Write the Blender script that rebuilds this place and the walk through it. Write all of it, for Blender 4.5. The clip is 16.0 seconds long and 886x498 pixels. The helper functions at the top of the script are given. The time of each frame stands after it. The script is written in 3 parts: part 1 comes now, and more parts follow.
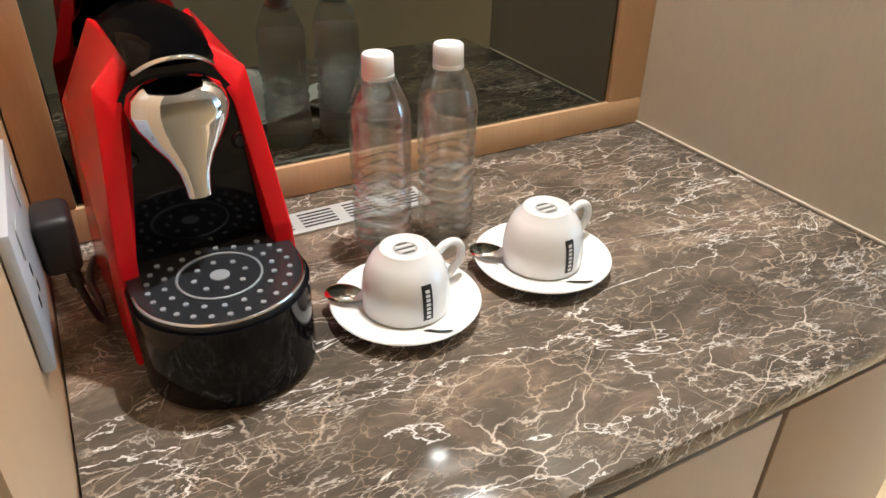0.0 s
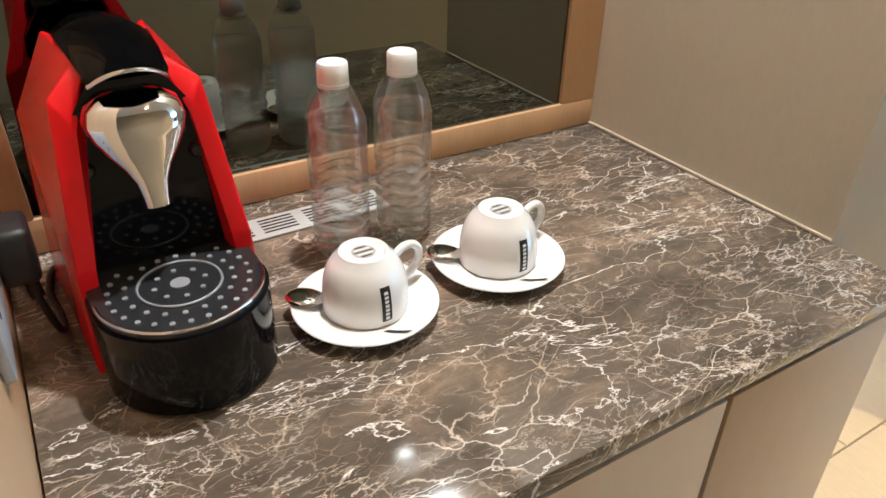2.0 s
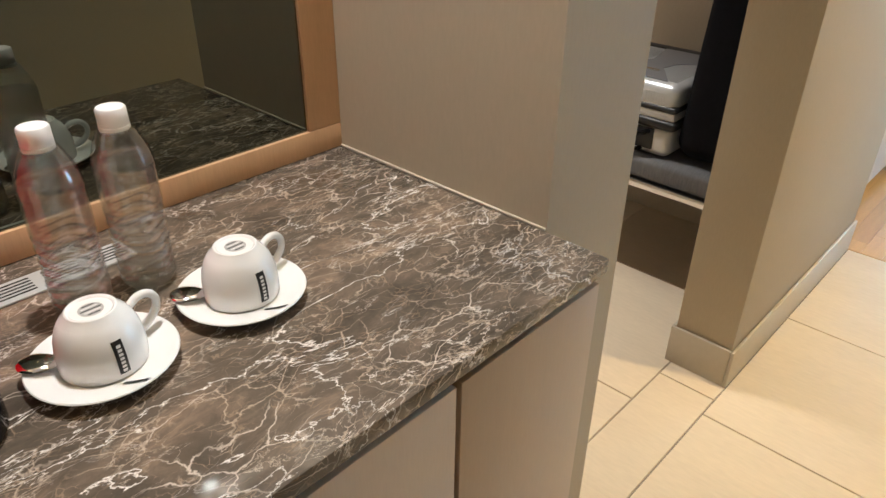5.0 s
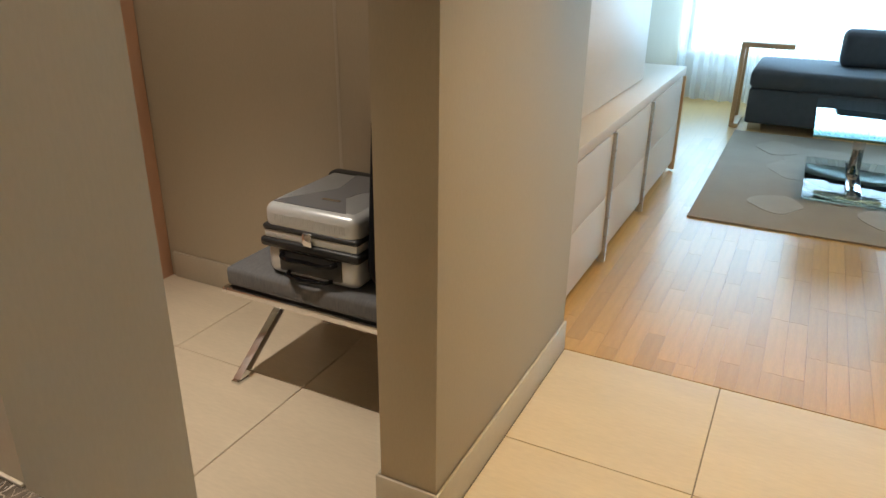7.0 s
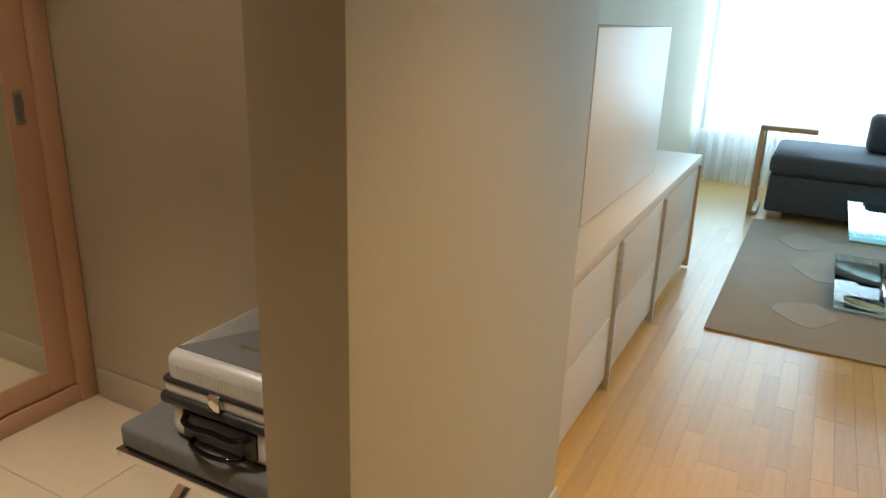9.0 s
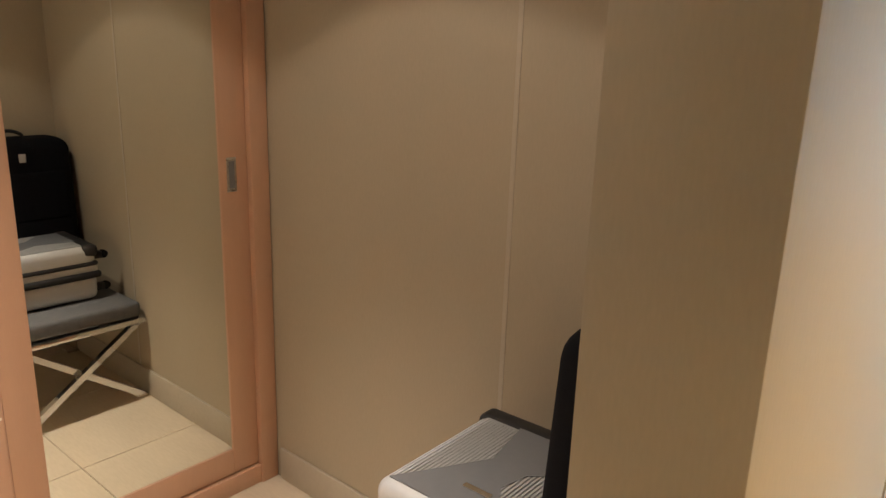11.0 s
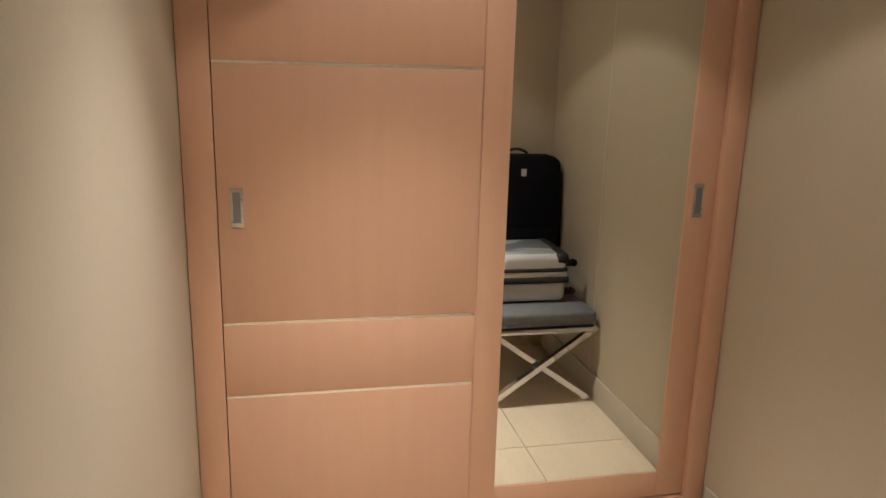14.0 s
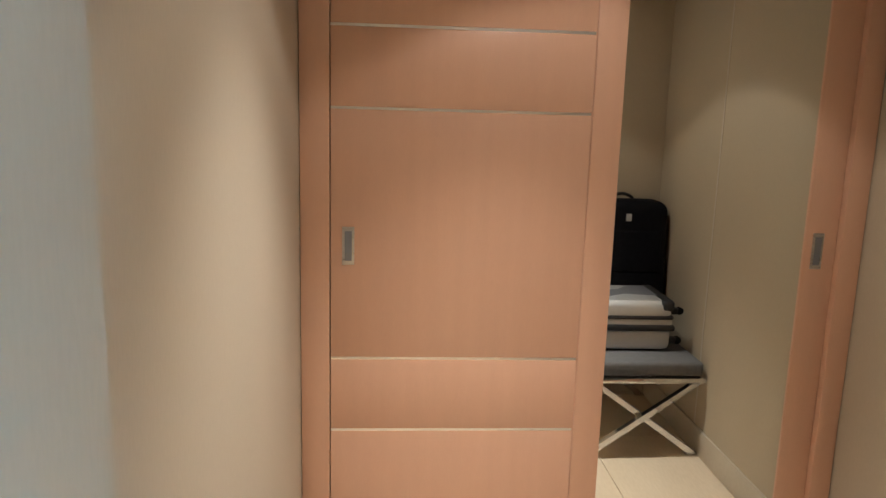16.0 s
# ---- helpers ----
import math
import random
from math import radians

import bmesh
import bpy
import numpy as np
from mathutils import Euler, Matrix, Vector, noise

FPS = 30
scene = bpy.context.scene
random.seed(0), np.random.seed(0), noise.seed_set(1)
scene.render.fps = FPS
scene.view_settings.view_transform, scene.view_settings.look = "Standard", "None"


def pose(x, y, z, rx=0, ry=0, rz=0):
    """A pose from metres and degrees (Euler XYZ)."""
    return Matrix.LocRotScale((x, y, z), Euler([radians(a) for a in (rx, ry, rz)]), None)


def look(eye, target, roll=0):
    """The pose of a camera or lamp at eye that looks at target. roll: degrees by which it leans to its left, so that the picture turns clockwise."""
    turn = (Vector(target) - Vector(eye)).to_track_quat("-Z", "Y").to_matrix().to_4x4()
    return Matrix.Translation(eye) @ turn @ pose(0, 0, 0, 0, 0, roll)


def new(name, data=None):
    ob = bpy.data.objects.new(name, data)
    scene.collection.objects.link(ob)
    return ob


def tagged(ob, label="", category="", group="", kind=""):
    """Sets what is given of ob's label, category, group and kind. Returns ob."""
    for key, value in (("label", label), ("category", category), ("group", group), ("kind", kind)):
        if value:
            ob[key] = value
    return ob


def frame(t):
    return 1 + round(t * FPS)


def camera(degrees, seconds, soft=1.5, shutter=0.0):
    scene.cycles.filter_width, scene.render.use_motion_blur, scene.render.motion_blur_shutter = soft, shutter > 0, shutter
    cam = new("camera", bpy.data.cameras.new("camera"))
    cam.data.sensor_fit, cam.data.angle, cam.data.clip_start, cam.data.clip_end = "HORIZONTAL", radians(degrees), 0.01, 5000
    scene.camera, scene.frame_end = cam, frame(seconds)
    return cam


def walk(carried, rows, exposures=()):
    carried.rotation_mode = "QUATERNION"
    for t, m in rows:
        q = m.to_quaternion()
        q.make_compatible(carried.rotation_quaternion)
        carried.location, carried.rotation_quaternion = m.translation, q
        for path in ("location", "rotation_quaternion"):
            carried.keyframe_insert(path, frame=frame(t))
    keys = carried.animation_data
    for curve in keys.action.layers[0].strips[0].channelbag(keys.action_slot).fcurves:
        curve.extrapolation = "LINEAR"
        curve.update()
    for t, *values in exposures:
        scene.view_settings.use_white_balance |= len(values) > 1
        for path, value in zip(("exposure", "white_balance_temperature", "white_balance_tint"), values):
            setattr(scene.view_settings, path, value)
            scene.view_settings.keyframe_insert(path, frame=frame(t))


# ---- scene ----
cam = camera(63.7, 16.0)
PATH = [
    (0, (0.22, 0.29, 1.267), (1.047, 1.774, 0.212), 1.0),
    (0.5, (0.222, 0.289, 1.273), (1.061, 1.766, 0.217), 1.1),
    (1, (0.224, 0.283, 1.273), (1.081, 1.752, 0.221), 1.1),
    (1.5, (0.221, 0.277, 1.276), (1.104, 1.732, 0.226), 1.2),
    (2, (0.22, 0.272, 1.279), (1.128, 1.709, 0.226), 1.3),
    (2.5, (0.222, 0.264, 1.279), (1.148, 1.695, 0.232), 1.2),
    (3, (0.223, 0.259, 1.282), (1.158, 1.684, 0.236), 1.3),
    (3.2, (0.227, 0.258, 1.277), (1.165, 1.686, 0.237), 1.3),
    (5.5, (0.339, 0.122, 1.341), (1.726, 1.171, 0.354), 0.6),
    (6, (0.43, 0.07, 1.352), (1.935, 1.02, 0.438), 0.6),
    (6.5, (0.534, 0.027, 1.352), (2.126, 0.901, 0.515), 0.7),
    (7, (0.662, -0.017, 1.379), (2.309, 0.808, 0.602), 0.7),
    (7.5, (0.799, -0.031, 1.396), (2.49, 0.76, 0.677), 0.8),
    (8, (0.974, -0.048, 1.401), (2.692, 0.731, 0.736), 1.0),
    (8.2, (1.01, -0.041, 1.402), (2.732, 0.747, 0.758), 1.2),
    (10.3, (1.431, 0.415, 1.495), (3.031, 1.458, 0.901), 2.2),
    (10.5, (1.385, 0.431, 1.472), (2.986, 1.498, 0.925), 2.0),
    (11, (1.368, 0.486, 1.461), (2.844, 1.736, 0.951), 1.8),
    (11.5, (1.377, 0.502, 1.453), (2.697, 1.922, 0.961), 1.4),
    (12, (1.356, 0.491, 1.437), (2.538, 2.035, 0.97), 1.4),
    (12.5, (1.336, 0.478, 1.447), (2.351, 2.136, 0.978), 1.4),
    (13, (1.349, 0.458, 1.447), (2.159, 2.226, 0.981), 1.5),
    (13.5, (1.362, 0.438, 1.437), (1.963, 2.289, 0.981), 1.5),
    (14, (1.379, 0.423, 1.45), (1.786, 2.324, 0.986), 1.5),
    (14.5, (1.395, 0.416, 1.438), (1.636, 2.349, 0.991), 1.4),
    (15, (1.381, 0.421, 1.441), (1.522, 2.368, 1.012), 1.6),
    (15.5, (1.369, 0.407, 1.448), (1.477, 2.36, 1.054), 1.6),
    (16, (1.36, 0.399, 1.456), (1.495, 2.361, 1.098), 1.6),
]
walk(cam, [(t, look(eye, target, roll)) for t, eye, target, roll in PATH],
     exposures=[(0.0, 0.0, 6100, 10), (3.2, 0.0, 6100, 10), (5.5, -0.4, 6350, 11), (7.0, -0.65, 6950, 12), (8.2, -0.75, 7400, 12),
                (10.3, -0.65, 8300, 16), (11.0, -0.05, 7100, 16), (12.5, 0.1, 6500, 14), (14.5, 0.12, 6300, 13), (16.0, 0.12, 6300, 14)])

# ---- light ----
world = bpy.data.worlds.new("world")
scene.world = world
world.use_nodes = True
sky = world.node_tree.nodes.new("ShaderNodeTexSky")
sky.sky_type = "NISHITA"
sky.sun_disc = False
sky.sun_elevation = radians(50)
sky.sun_rotation = radians(60)
world.node_tree.links.new(sky.outputs[0], world.node_tree.nodes["Background"].inputs[0])
world.node_tree.nodes["Background"].inputs[1].default_value = 0.1

WARM = (1.0, 0.95, 0.86)
NEUTRAL = (1.0, 0.975, 0.92)
AMBER = (1.0, 0.75, 0.40)


def downlight(x, y, z, watts, degrees, blend=0.18, color=WARM, size=0.025):
    data = bpy.data.lights.new("downlight_lamp", "SPOT")
    data.energy, data.spot_size, data.spot_blend, data.color, data.shadow_soft_size = watts, radians(degrees), blend, color, size
    lamp = new("downlight_lamp", data)
    lamp.matrix_world = pose(x, y, z)
    return lamp


CEIL = 2.45
# the 20 W and 8 W alcove spots are added for a soft edge and fill
DOWNLIGHTS = [(0.74, 0.90, 118, 112, 0.3, NEUTRAL), (1.66, 1.64, 200, 72, 1.0, WARM), (1.86, 1.68, 20, 98, 0.15, WARM), (1.80, 1.45, 8, 150, 0.6, WARM),
              (0.9, -0.1, 22, 100, 0.3, AMBER), (2.2, -0.1, 195, 84, 1.0, AMBER), (3.9, -0.3, 120, 110, 0.6, AMBER)]
for lx, ly, watts, deg, edge, tone in DOWNLIGHTS:
    downlight(lx, ly, CEIL - 0.012, watts, deg, edge, tone)

window_light = bpy.data.lights.new("window_daylight", "AREA")
window_light.shape, window_light.size, window_light.size_y = "RECTANGLE", 5.4, 1.86
window_light.energy, window_light.color = 380, (0.34, 0.65, 1.0)
window_lamp = new("window_daylight", window_light)
window_lamp.matrix_world = look((8.47, -1.55, 1.36), (0, -1.55, 1.36))


# ---- materials ----
def mat(name, color, rough=0.5, metal=0.0, vary=0.08, scale=6.0, stretch=(1, 1, 1), bump=0.05, fine=60.0, coat=0.0, piece=0.0, spec=0.5):
    """A surface with broad stains and fine grain in its colour, roughness and relief."""
    m = bpy.data.materials.new(name)
    m.use_nodes = True
    nt = m.node_tree
    n, l = nt.nodes, nt.links
    b = n["Principled BSDF"]
    b.inputs["Metallic"].default_value = metal
    b.inputs["Coat Weight"].default_value = coat
    b.inputs["Specular IOR Level"].default_value = spec
    tc = n.new("ShaderNodeTexCoord")
    mp = n.new("ShaderNodeMapping")
    mp.inputs["Scale"].default_value = stretch
    l.new(tc.outputs["Object"], mp.inputs[0])
    big, small = n.new("ShaderNodeTexNoise"), n.new("ShaderNodeTexNoise")
    big.inputs["Scale"].default_value, small.inputs["Scale"].default_value = scale, fine
    big.inputs["Detail"].default_value, small.inputs["Detail"].default_value = 4, 6
    l.new(mp.outputs[0], big.inputs["Vector"])
    l.new(mp.outputs[0], small.inputs["Vector"])
    add = n.new("ShaderNodeMath")
    add.operation = "MULTIPLY_ADD"
    add.inputs[1].default_value = 0.5
    half = n.new("ShaderNodeMath")
    half.operation = "MULTIPLY"
    half.inputs[1].default_value = 0.5
    l.new(small.outputs[0], half.inputs[0])
    l.new(big.outputs[0], add.inputs[0])
    l.new(half.outputs[0], add.inputs[2])
    ramp = n.new("ShaderNodeValToRGB")
    ramp.color_ramp.elements[0].position, ramp.color_ramp.elements[1].position = 0.3, 0.7
    ramp.color_ramp.elements[0].color = (*[c * (1 - vary) for c in color], 1)
    ramp.color_ramp.elements[1].color = (*[min(1, c * (1 + vary)) for c in color], 1)
    l.new(add.outputs[0], ramp.inputs[0])
    out = ramp.outputs[0]
    if piece:
        info, hsv, mr = n.new("ShaderNodeObjectInfo"), n.new("ShaderNodeHueSaturation"), n.new("ShaderNodeMapRange")
        mr.inputs["To Min"].default_value, mr.inputs["To Max"].default_value = 1 - piece, 1 + piece
        l.new(info.outputs["Random"], mr.inputs[0])
        l.new(mr.outputs[0], hsv.inputs["Value"])
        l.new(out, hsv.inputs["Color"])
        out = hsv.outputs[0]
    l.new(out, b.inputs["Base Color"])
    rr = n.new("ShaderNodeMapRange")
    rr.inputs["To Min"].default_value, rr.inputs["To Max"].default_value = max(0.02, rough * 0.85), min(1, rough * 1.15)
    l.new(add.outputs[0], rr.inputs[0])
    l.new(rr.outputs[0], b.inputs["Roughness"])
    if bump:
        bp = n.new("ShaderNodeBump")
        bp.inputs["Strength"].default_value = bump
        bp.inputs["Distance"].default_value = 0.002
        l.new(small.outputs[0], bp.inputs["Height"])
        l.new(bp.outputs[0], b.inputs["Normal"])
    return m


def glossy(name, color, rough=0.02):
    m = bpy.data.materials.new(name)
    m.use_nodes = True
    b = m.node_tree.nodes["Principled BSDF"]
    b.inputs["Base Color"].default_value = (*color, 1)
    b.inputs["Metallic"].default_value, b.inputs["Roughness"].default_value = 1, rough
    return m


def clear(name, color, rough=0.0, ior=1.45):
    m = bpy.data.materials.new(name)
    m.use_nodes = True
    b = m.node_tree.nodes["Principled BSDF"]
    b.inputs["Base Color"].default_value = (*color, 1)
    b.inputs["Transmission Weight"].default_value, b.inputs["Roughness"].default_value, b.inputs["IOR"].default_value = 1, rough, ior
    return m


def film(name, rough):
    """Thin clear plastic: seen through, with gloss that grows towards its edges."""
    m = bpy.data.materials.new(name)
    m.use_nodes = True
    n, l = m.node_tree.nodes, m.node_tree.links
    through_, gloss, edge, mix = n.new("ShaderNodeBsdfTransparent"), n.new("ShaderNodeBsdfGlossy"), n.new("ShaderNodeLayerWeight"), n.new("ShaderNodeMixShader")
    share = n.new("ShaderNodeMapRange")
    share.inputs["To Min"].default_value, share.inputs["To Max"].default_value = 0.09, 0.6
    through_.inputs[0].default_value = (0.97, 0.98, 0.98, 1)
    gloss.inputs["Roughness"].default_value = rough
    edge.inputs["Blend"].default_value = 0.22
    l.new(edge.outputs["Facing"], share.inputs[0])
    l.new(share.outputs[0], mix.inputs[0])
    l.new(through_.outputs[0], mix.inputs[1])
    l.new(gloss.outputs[0], mix.inputs[2])
    l.new(mix.outputs[0], n["Material Output"].inputs[0])
    return m


def marble(name):
    """Dark brown marble with a web of pale veins at three sizes."""
    m = bpy.data.materials.new(name)
    m.use_nodes = True
    n, l = m.node_tree.nodes, m.node_tree.links
    b = n["Principled BSDF"]
    tc = n.new("ShaderNodeTexCoord")
    warp = n.new("ShaderNodeTexNoise")
    warp.inputs["Scale"].default_value, warp.inputs["Detail"].default_value, warp.inputs["Roughness"].default_value = 10, 6, 0.52
    l.new(tc.outputs["Object"], warp.inputs["Vector"])
    vm = n.new("ShaderNodeVectorMath")
    vm.operation = "MULTIPLY_ADD"
    vm.inputs[1].default_value = (0.085, 0.085, 0.085)
    l.new(warp.outputs["Color"], vm.inputs[0])
    lean = n.new("ShaderNodeMapping")
    lean.inputs["Rotation"].default_value = (0, 0, radians(-34))
    lean.inputs["Scale"].default_value = (0.62, 1.25, 1.0)
    l.new(tc.outputs["Object"], lean.inputs[0])
    l.new(lean.outputs[0], vm.inputs[2])
    cloud = n.new("ShaderNodeTexNoise")
    cloud.inputs["Scale"].default_value, cloud.inputs["Detail"].default_value, cloud.inputs["Roughness"].default_value = 14, 8, 0.65
    l.new(vm.outputs[0], cloud.inputs["Vector"])
    ground = n.new("ShaderNodeValToRGB")
    e = ground.color_ramp.elements
    e[0].position, e[0].color = 0.3, (0.066, 0.052, 0.040, 1)
    e[1].position, e[1].color = 0.72, (0.27, 0.19, 0.135, 1)
    mid = e.new(0.52)
    mid.color = (0.125, 0.100, 0.077, 1)
    l.new(cloud.outputs[0], ground.inputs[0])
    col = ground.outputs[0]
    for scale, width, strength, tone in ((78, 0.05, 0.5, (0.40, 0.28, 0.19, 1)), (40, 0.036, 0.75, (0.55, 0.43, 0.33, 1)), (21, 0.022, 0.9, (0.68, 0.57, 0.48, 1))):
        v = n.new("ShaderNodeTexVoronoi")
        v.feature = "DISTANCE_TO_EDGE"
        v.inputs["Scale"].default_value = scale
        l.new(vm.outputs[0], v.inputs["Vector"])
        mr = n.new("ShaderNodeMapRange")
        mr.inputs["From Min"].default_value, mr.inputs["From Max"].default_value = 0, width
        mr.inputs["To Min"].default_value, mr.inputs["To Max"].default_value = strength, 0
        l.new(v.outputs["Distance"], mr.inputs[0])
        gate = n.new("ShaderNodeTexNoise")
        gate.inputs["Scale"].default_value, gate.inputs["Detail"].default_value = scale * 0.45, 3
        l.new(tc.outputs["Object"], gate.inputs["Vector"])
        gr = n.new("ShaderNodeMapRange")
        gr.inputs["From Min"].default_value, gr.inputs["From Max"].default_value = 0.46, 0.60
        l.new(gate.outputs[0], gr.inputs[0])
        mul = n.new("ShaderNodeMath")
        mul.operation = "MULTIPLY"
        l.new(mr.outputs[0], mul.inputs[0])
        l.new(gr.outputs[0], mul.inputs[1])
        mix = n.new("ShaderNodeMix")
        mix.data_type = "RGBA"
        l.new(mul.outputs[0], mix.inputs["Factor"])
        l.new(col, mix.inputs["A"])
        mix.inputs["B"].default_value = tone
        col = mix.outputs["Result"]
    turn = n.new("ShaderNodeMapping")
    turn.inputs["Rotation"].default_value = (0, 0, radians(28))
    turn.inputs["Scale"].default_value = (1.0, 2.3, 1.0)
    l.new(tc.outputs["Object"], turn.inputs[0])
    for scale, width, strength, tone in ((16, 0.010, 0.6, (0.64, 0.52, 0.42, 1)), (8, 0.0075, 0.85, (0.78, 0.69, 0.61, 1)), (3.6, 0.0055, 1.0, (0.85, 0.79, 0.74, 1))):
        ridge = n.new("ShaderNodeTexNoise")
        ridge.inputs["Scale"].default_value, ridge.inputs["Detail"].default_value, ridge.inputs["Roughness"].default_value, ridge.inputs["Distortion"].default_value = scale, 7, 0.58, 0.5
        l.new(turn.outputs[0], ridge.inputs["Vector"])
        off, size = n.new("ShaderNodeMath"), n.new("ShaderNodeMath")
        off.operation, size.operation = "SUBTRACT", "ABSOLUTE"
        off.inputs[1].default_value = 0.5
        l.new(ridge.outputs[0], off.inputs[0])
        l.new(off.outputs[0], size.inputs[0])
        mr, gate, gr, mul, mix = n.new("ShaderNodeMapRange"), n.new("ShaderNodeTexNoise"), n.new("ShaderNodeMapRange"), n.new("ShaderNodeMath"), n.new("ShaderNodeMix")
        mr.inputs["From Max"].default_value, mr.inputs["To Min"].default_value, mr.inputs["To Max"].default_value = width, strength, 0
        l.new(size.outputs[0], mr.inputs[0])
        gate.inputs["Scale"].default_value = scale * 0.9
        l.new(tc.outputs["Object"], gate.inputs["Vector"])
        gr.inputs["From Min"].default_value, gr.inputs["From Max"].default_value = 0.42, 0.56
        l.new(gate.outputs[0], gr.inputs[0])
        mul.operation = "MULTIPLY"
        l.new(mr.outputs[0], mul.inputs[0])
        l.new(gr.outputs[0], mul.inputs[1])
        mix.data_type = "RGBA"
        l.new(mul.outputs[0], mix.inputs["Factor"])
        l.new(col, mix.inputs["A"])
        mix.inputs["B"].default_value = tone
        col = mix.outputs["Result"]
    l.new(col, b.inputs["Base Color"])
    b.inputs["Roughness"].default_value = 0.08
    b.inputs["Specular IOR Level"].default_value = 0.3
    return m


def glow(name, color, strength):
    m = bpy.data.materials.new(name)
    m.use_nodes = True
    b = m.node_tree.nodes["Principled BSDF"]
    b.inputs["Base Color"].default_value = (*color, 1)
    b.inputs["Emission Color"].default_value, b.inputs["Emission Strength"].default_value = (*color, 1), strength
    return m


def sheer(name):
    m = bpy.data.materials.new(name)
    m.use_nodes = True
    n, l = m.node_tree.nodes, m.node_tree.links
    d, t, c = n.new("ShaderNodeBsdfTranslucent"), n.new("ShaderNodeBsdfDiffuse"), n.new("ShaderNodeBsdfTransparent")
    d.inputs[0].default_value = t.inputs[0].default_value = (0.9, 0.92, 0.93, 1)
    a, b = n.new("ShaderNodeMixShader"), n.new("ShaderNodeMixShader")
    a.inputs[0].default_value, b.inputs[0].default_value = 0.3, 0.5
    l.new(d.outputs[0], a.inputs[1])
    l.new(t.outputs[0], a.inputs[2])
    l.new(a.outputs[0], b.inputs[1])
    l.new(c.outputs[0], b.inputs[2])
    l.new(b.outputs[0], n["Material Output"].inputs[0])
    return m


WALL = mat("beige_wallcovering", (0.46, 0.39, 0.29), 0.75, vary=0.05, scale=2.5, stretch=(1, 1, 0.25), bump=0.07, fine=220)
WHITE = mat("white_ceiling_paint", (0.78, 0.76, 0.72), 0.8, vary=0.03)
SKIRT = mat("beige_stone_skirting", (0.50, 0.44, 0.35), 0.4, vary=0.06)
TILE = mat("cream_floor_tile", (0.68, 0.57, 0.43), 0.22, vary=0.07, scale=3, stretch=(3, 0.6, 1), fine=40, bump=0.02, piece=0.03)
GROUT = mat("grey_grout", (0.22, 0.19, 0.16), 0.9)
PLANK = mat("oak_floor_plank", (0.56, 0.335, 0.125), 0.3, vary=0.12, scale=4, stretch=(1, 12, 1), fine=30, bump=0.04, piece=0.11)
PLANK_GAP = mat("dark_plank_joint", (0.50, 0.29, 0.11), 0.5)
DOORWOOD = mat("salmon_maple_veneer", (0.60, 0.352, 0.232), 0.34, vary=0.04, scale=3, stretch=(9, 9, 0.7), fine=55, bump=0.03)
FRAMEWOOD = mat("light_maple_trim", (0.58, 0.37, 0.21), 0.36, vary=0.08, scale=4, stretch=(8, 8, 0.8), fine=50, bump=0.03)
BASEWOOD = mat("beige_maple_cabinet_front", (0.52, 0.39, 0.28), 0.4, vary=0.05, scale=3, stretch=(8, 8, 0.8), fine=50, bump=0.02)
WHITEWOOD = mat("pale_grey_lacquer", (0.66, 0.57, 0.49), 0.45, vary=0.03, scale=3, stretch=(0.8, 6, 6), fine=50, bump=0.015)
MARBLE = marble("brown_emperador_marble")
MIRROR = glossy("silver_mirror", (0.86, 0.88, 0.83), 0.0)
DARKMIRROR = glossy("smoked_mirror", (0.16, 0.172, 0.148), 0.0)
CHROME = glossy("chrome", (0.75, 0.75, 0.76), 0.06)
STEEL = mat("brushed_steel", (0.55, 0.54, 0.52), 0.28, metal=1, vary=0.05, stretch=(1, 1, 20))
BLACKGLOSS = mat("gloss_black_plastic", (0.004, 0.004, 0.005), 0.08, vary=0.1, bump=0.0, spec=0.3)
BLACKMATT = mat("matt_black_plastic", (0.015, 0.015, 0.016), 0.45, vary=0.15)
# near-black for gaps, slots and plinths: their darkness is put into the colour
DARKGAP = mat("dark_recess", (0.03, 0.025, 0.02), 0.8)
TRAYGREY = mat("dark_metal_tray", (0.05, 0.052, 0.058), 0.2, metal=0.6, vary=0.1, bump=0.0)
RED = mat("glossy_red_plastic", (0.66, 0.006, 0.010), 0.24, vary=0.03, bump=0.0, coat=0.1, spec=0.35)
PORCELAIN = mat("white_porcelain", (0.80, 0.79, 0.77), 0.10, vary=0.015, bump=0.0)
PRINT = mat("black_print", (0.01, 0.01, 0.01), 0.3, bump=0)
PRINTGREY = mat("grey_print", (0.38, 0.37, 0.35), 0.4, bump=0)
CAPWHITE = mat("white_cap_plastic", (0.82, 0.82, 0.82), 0.35, vary=0.02)
PET = film("clear_bottle_plastic", 0.05)
WATER = clear("water", (0.99, 0.998, 0.998), 0.0, 1.33)
wn, wl = WATER.node_tree.nodes, WATER.node_tree.links
w_mix, w_clear = wn.new("ShaderNodeMixShader"), wn.new("ShaderNodeBsdfTransparent")
w_mix.inputs[0].default_value = 0.66
wl.new(wn["Principled BSDF"].outputs[0], w_mix.inputs[1])
w_clear.inputs[0].default_value = (0.97, 0.985, 0.985, 1)
wl.new(w_clear.outputs[0], w_mix.inputs[2])
wl.new(w_mix.outputs[0], wn["Material Output"].inputs[0])
GLASS = clear("clear_glass", (0.80, 0.92, 0.90), 0.0)
GREYFABRIC = mat("grey_woven_cushion", (0.13, 0.13, 0.135), 0.9, vary=0.25, scale=30, stretch=(1, 6, 1), bump=0.5, fine=200)
SOFAFABRIC = mat("charcoal_sofa_fabric", (0.075, 0.083, 0.1), 0.9, vary=0.15, scale=20, bump=0.4, fine=250)
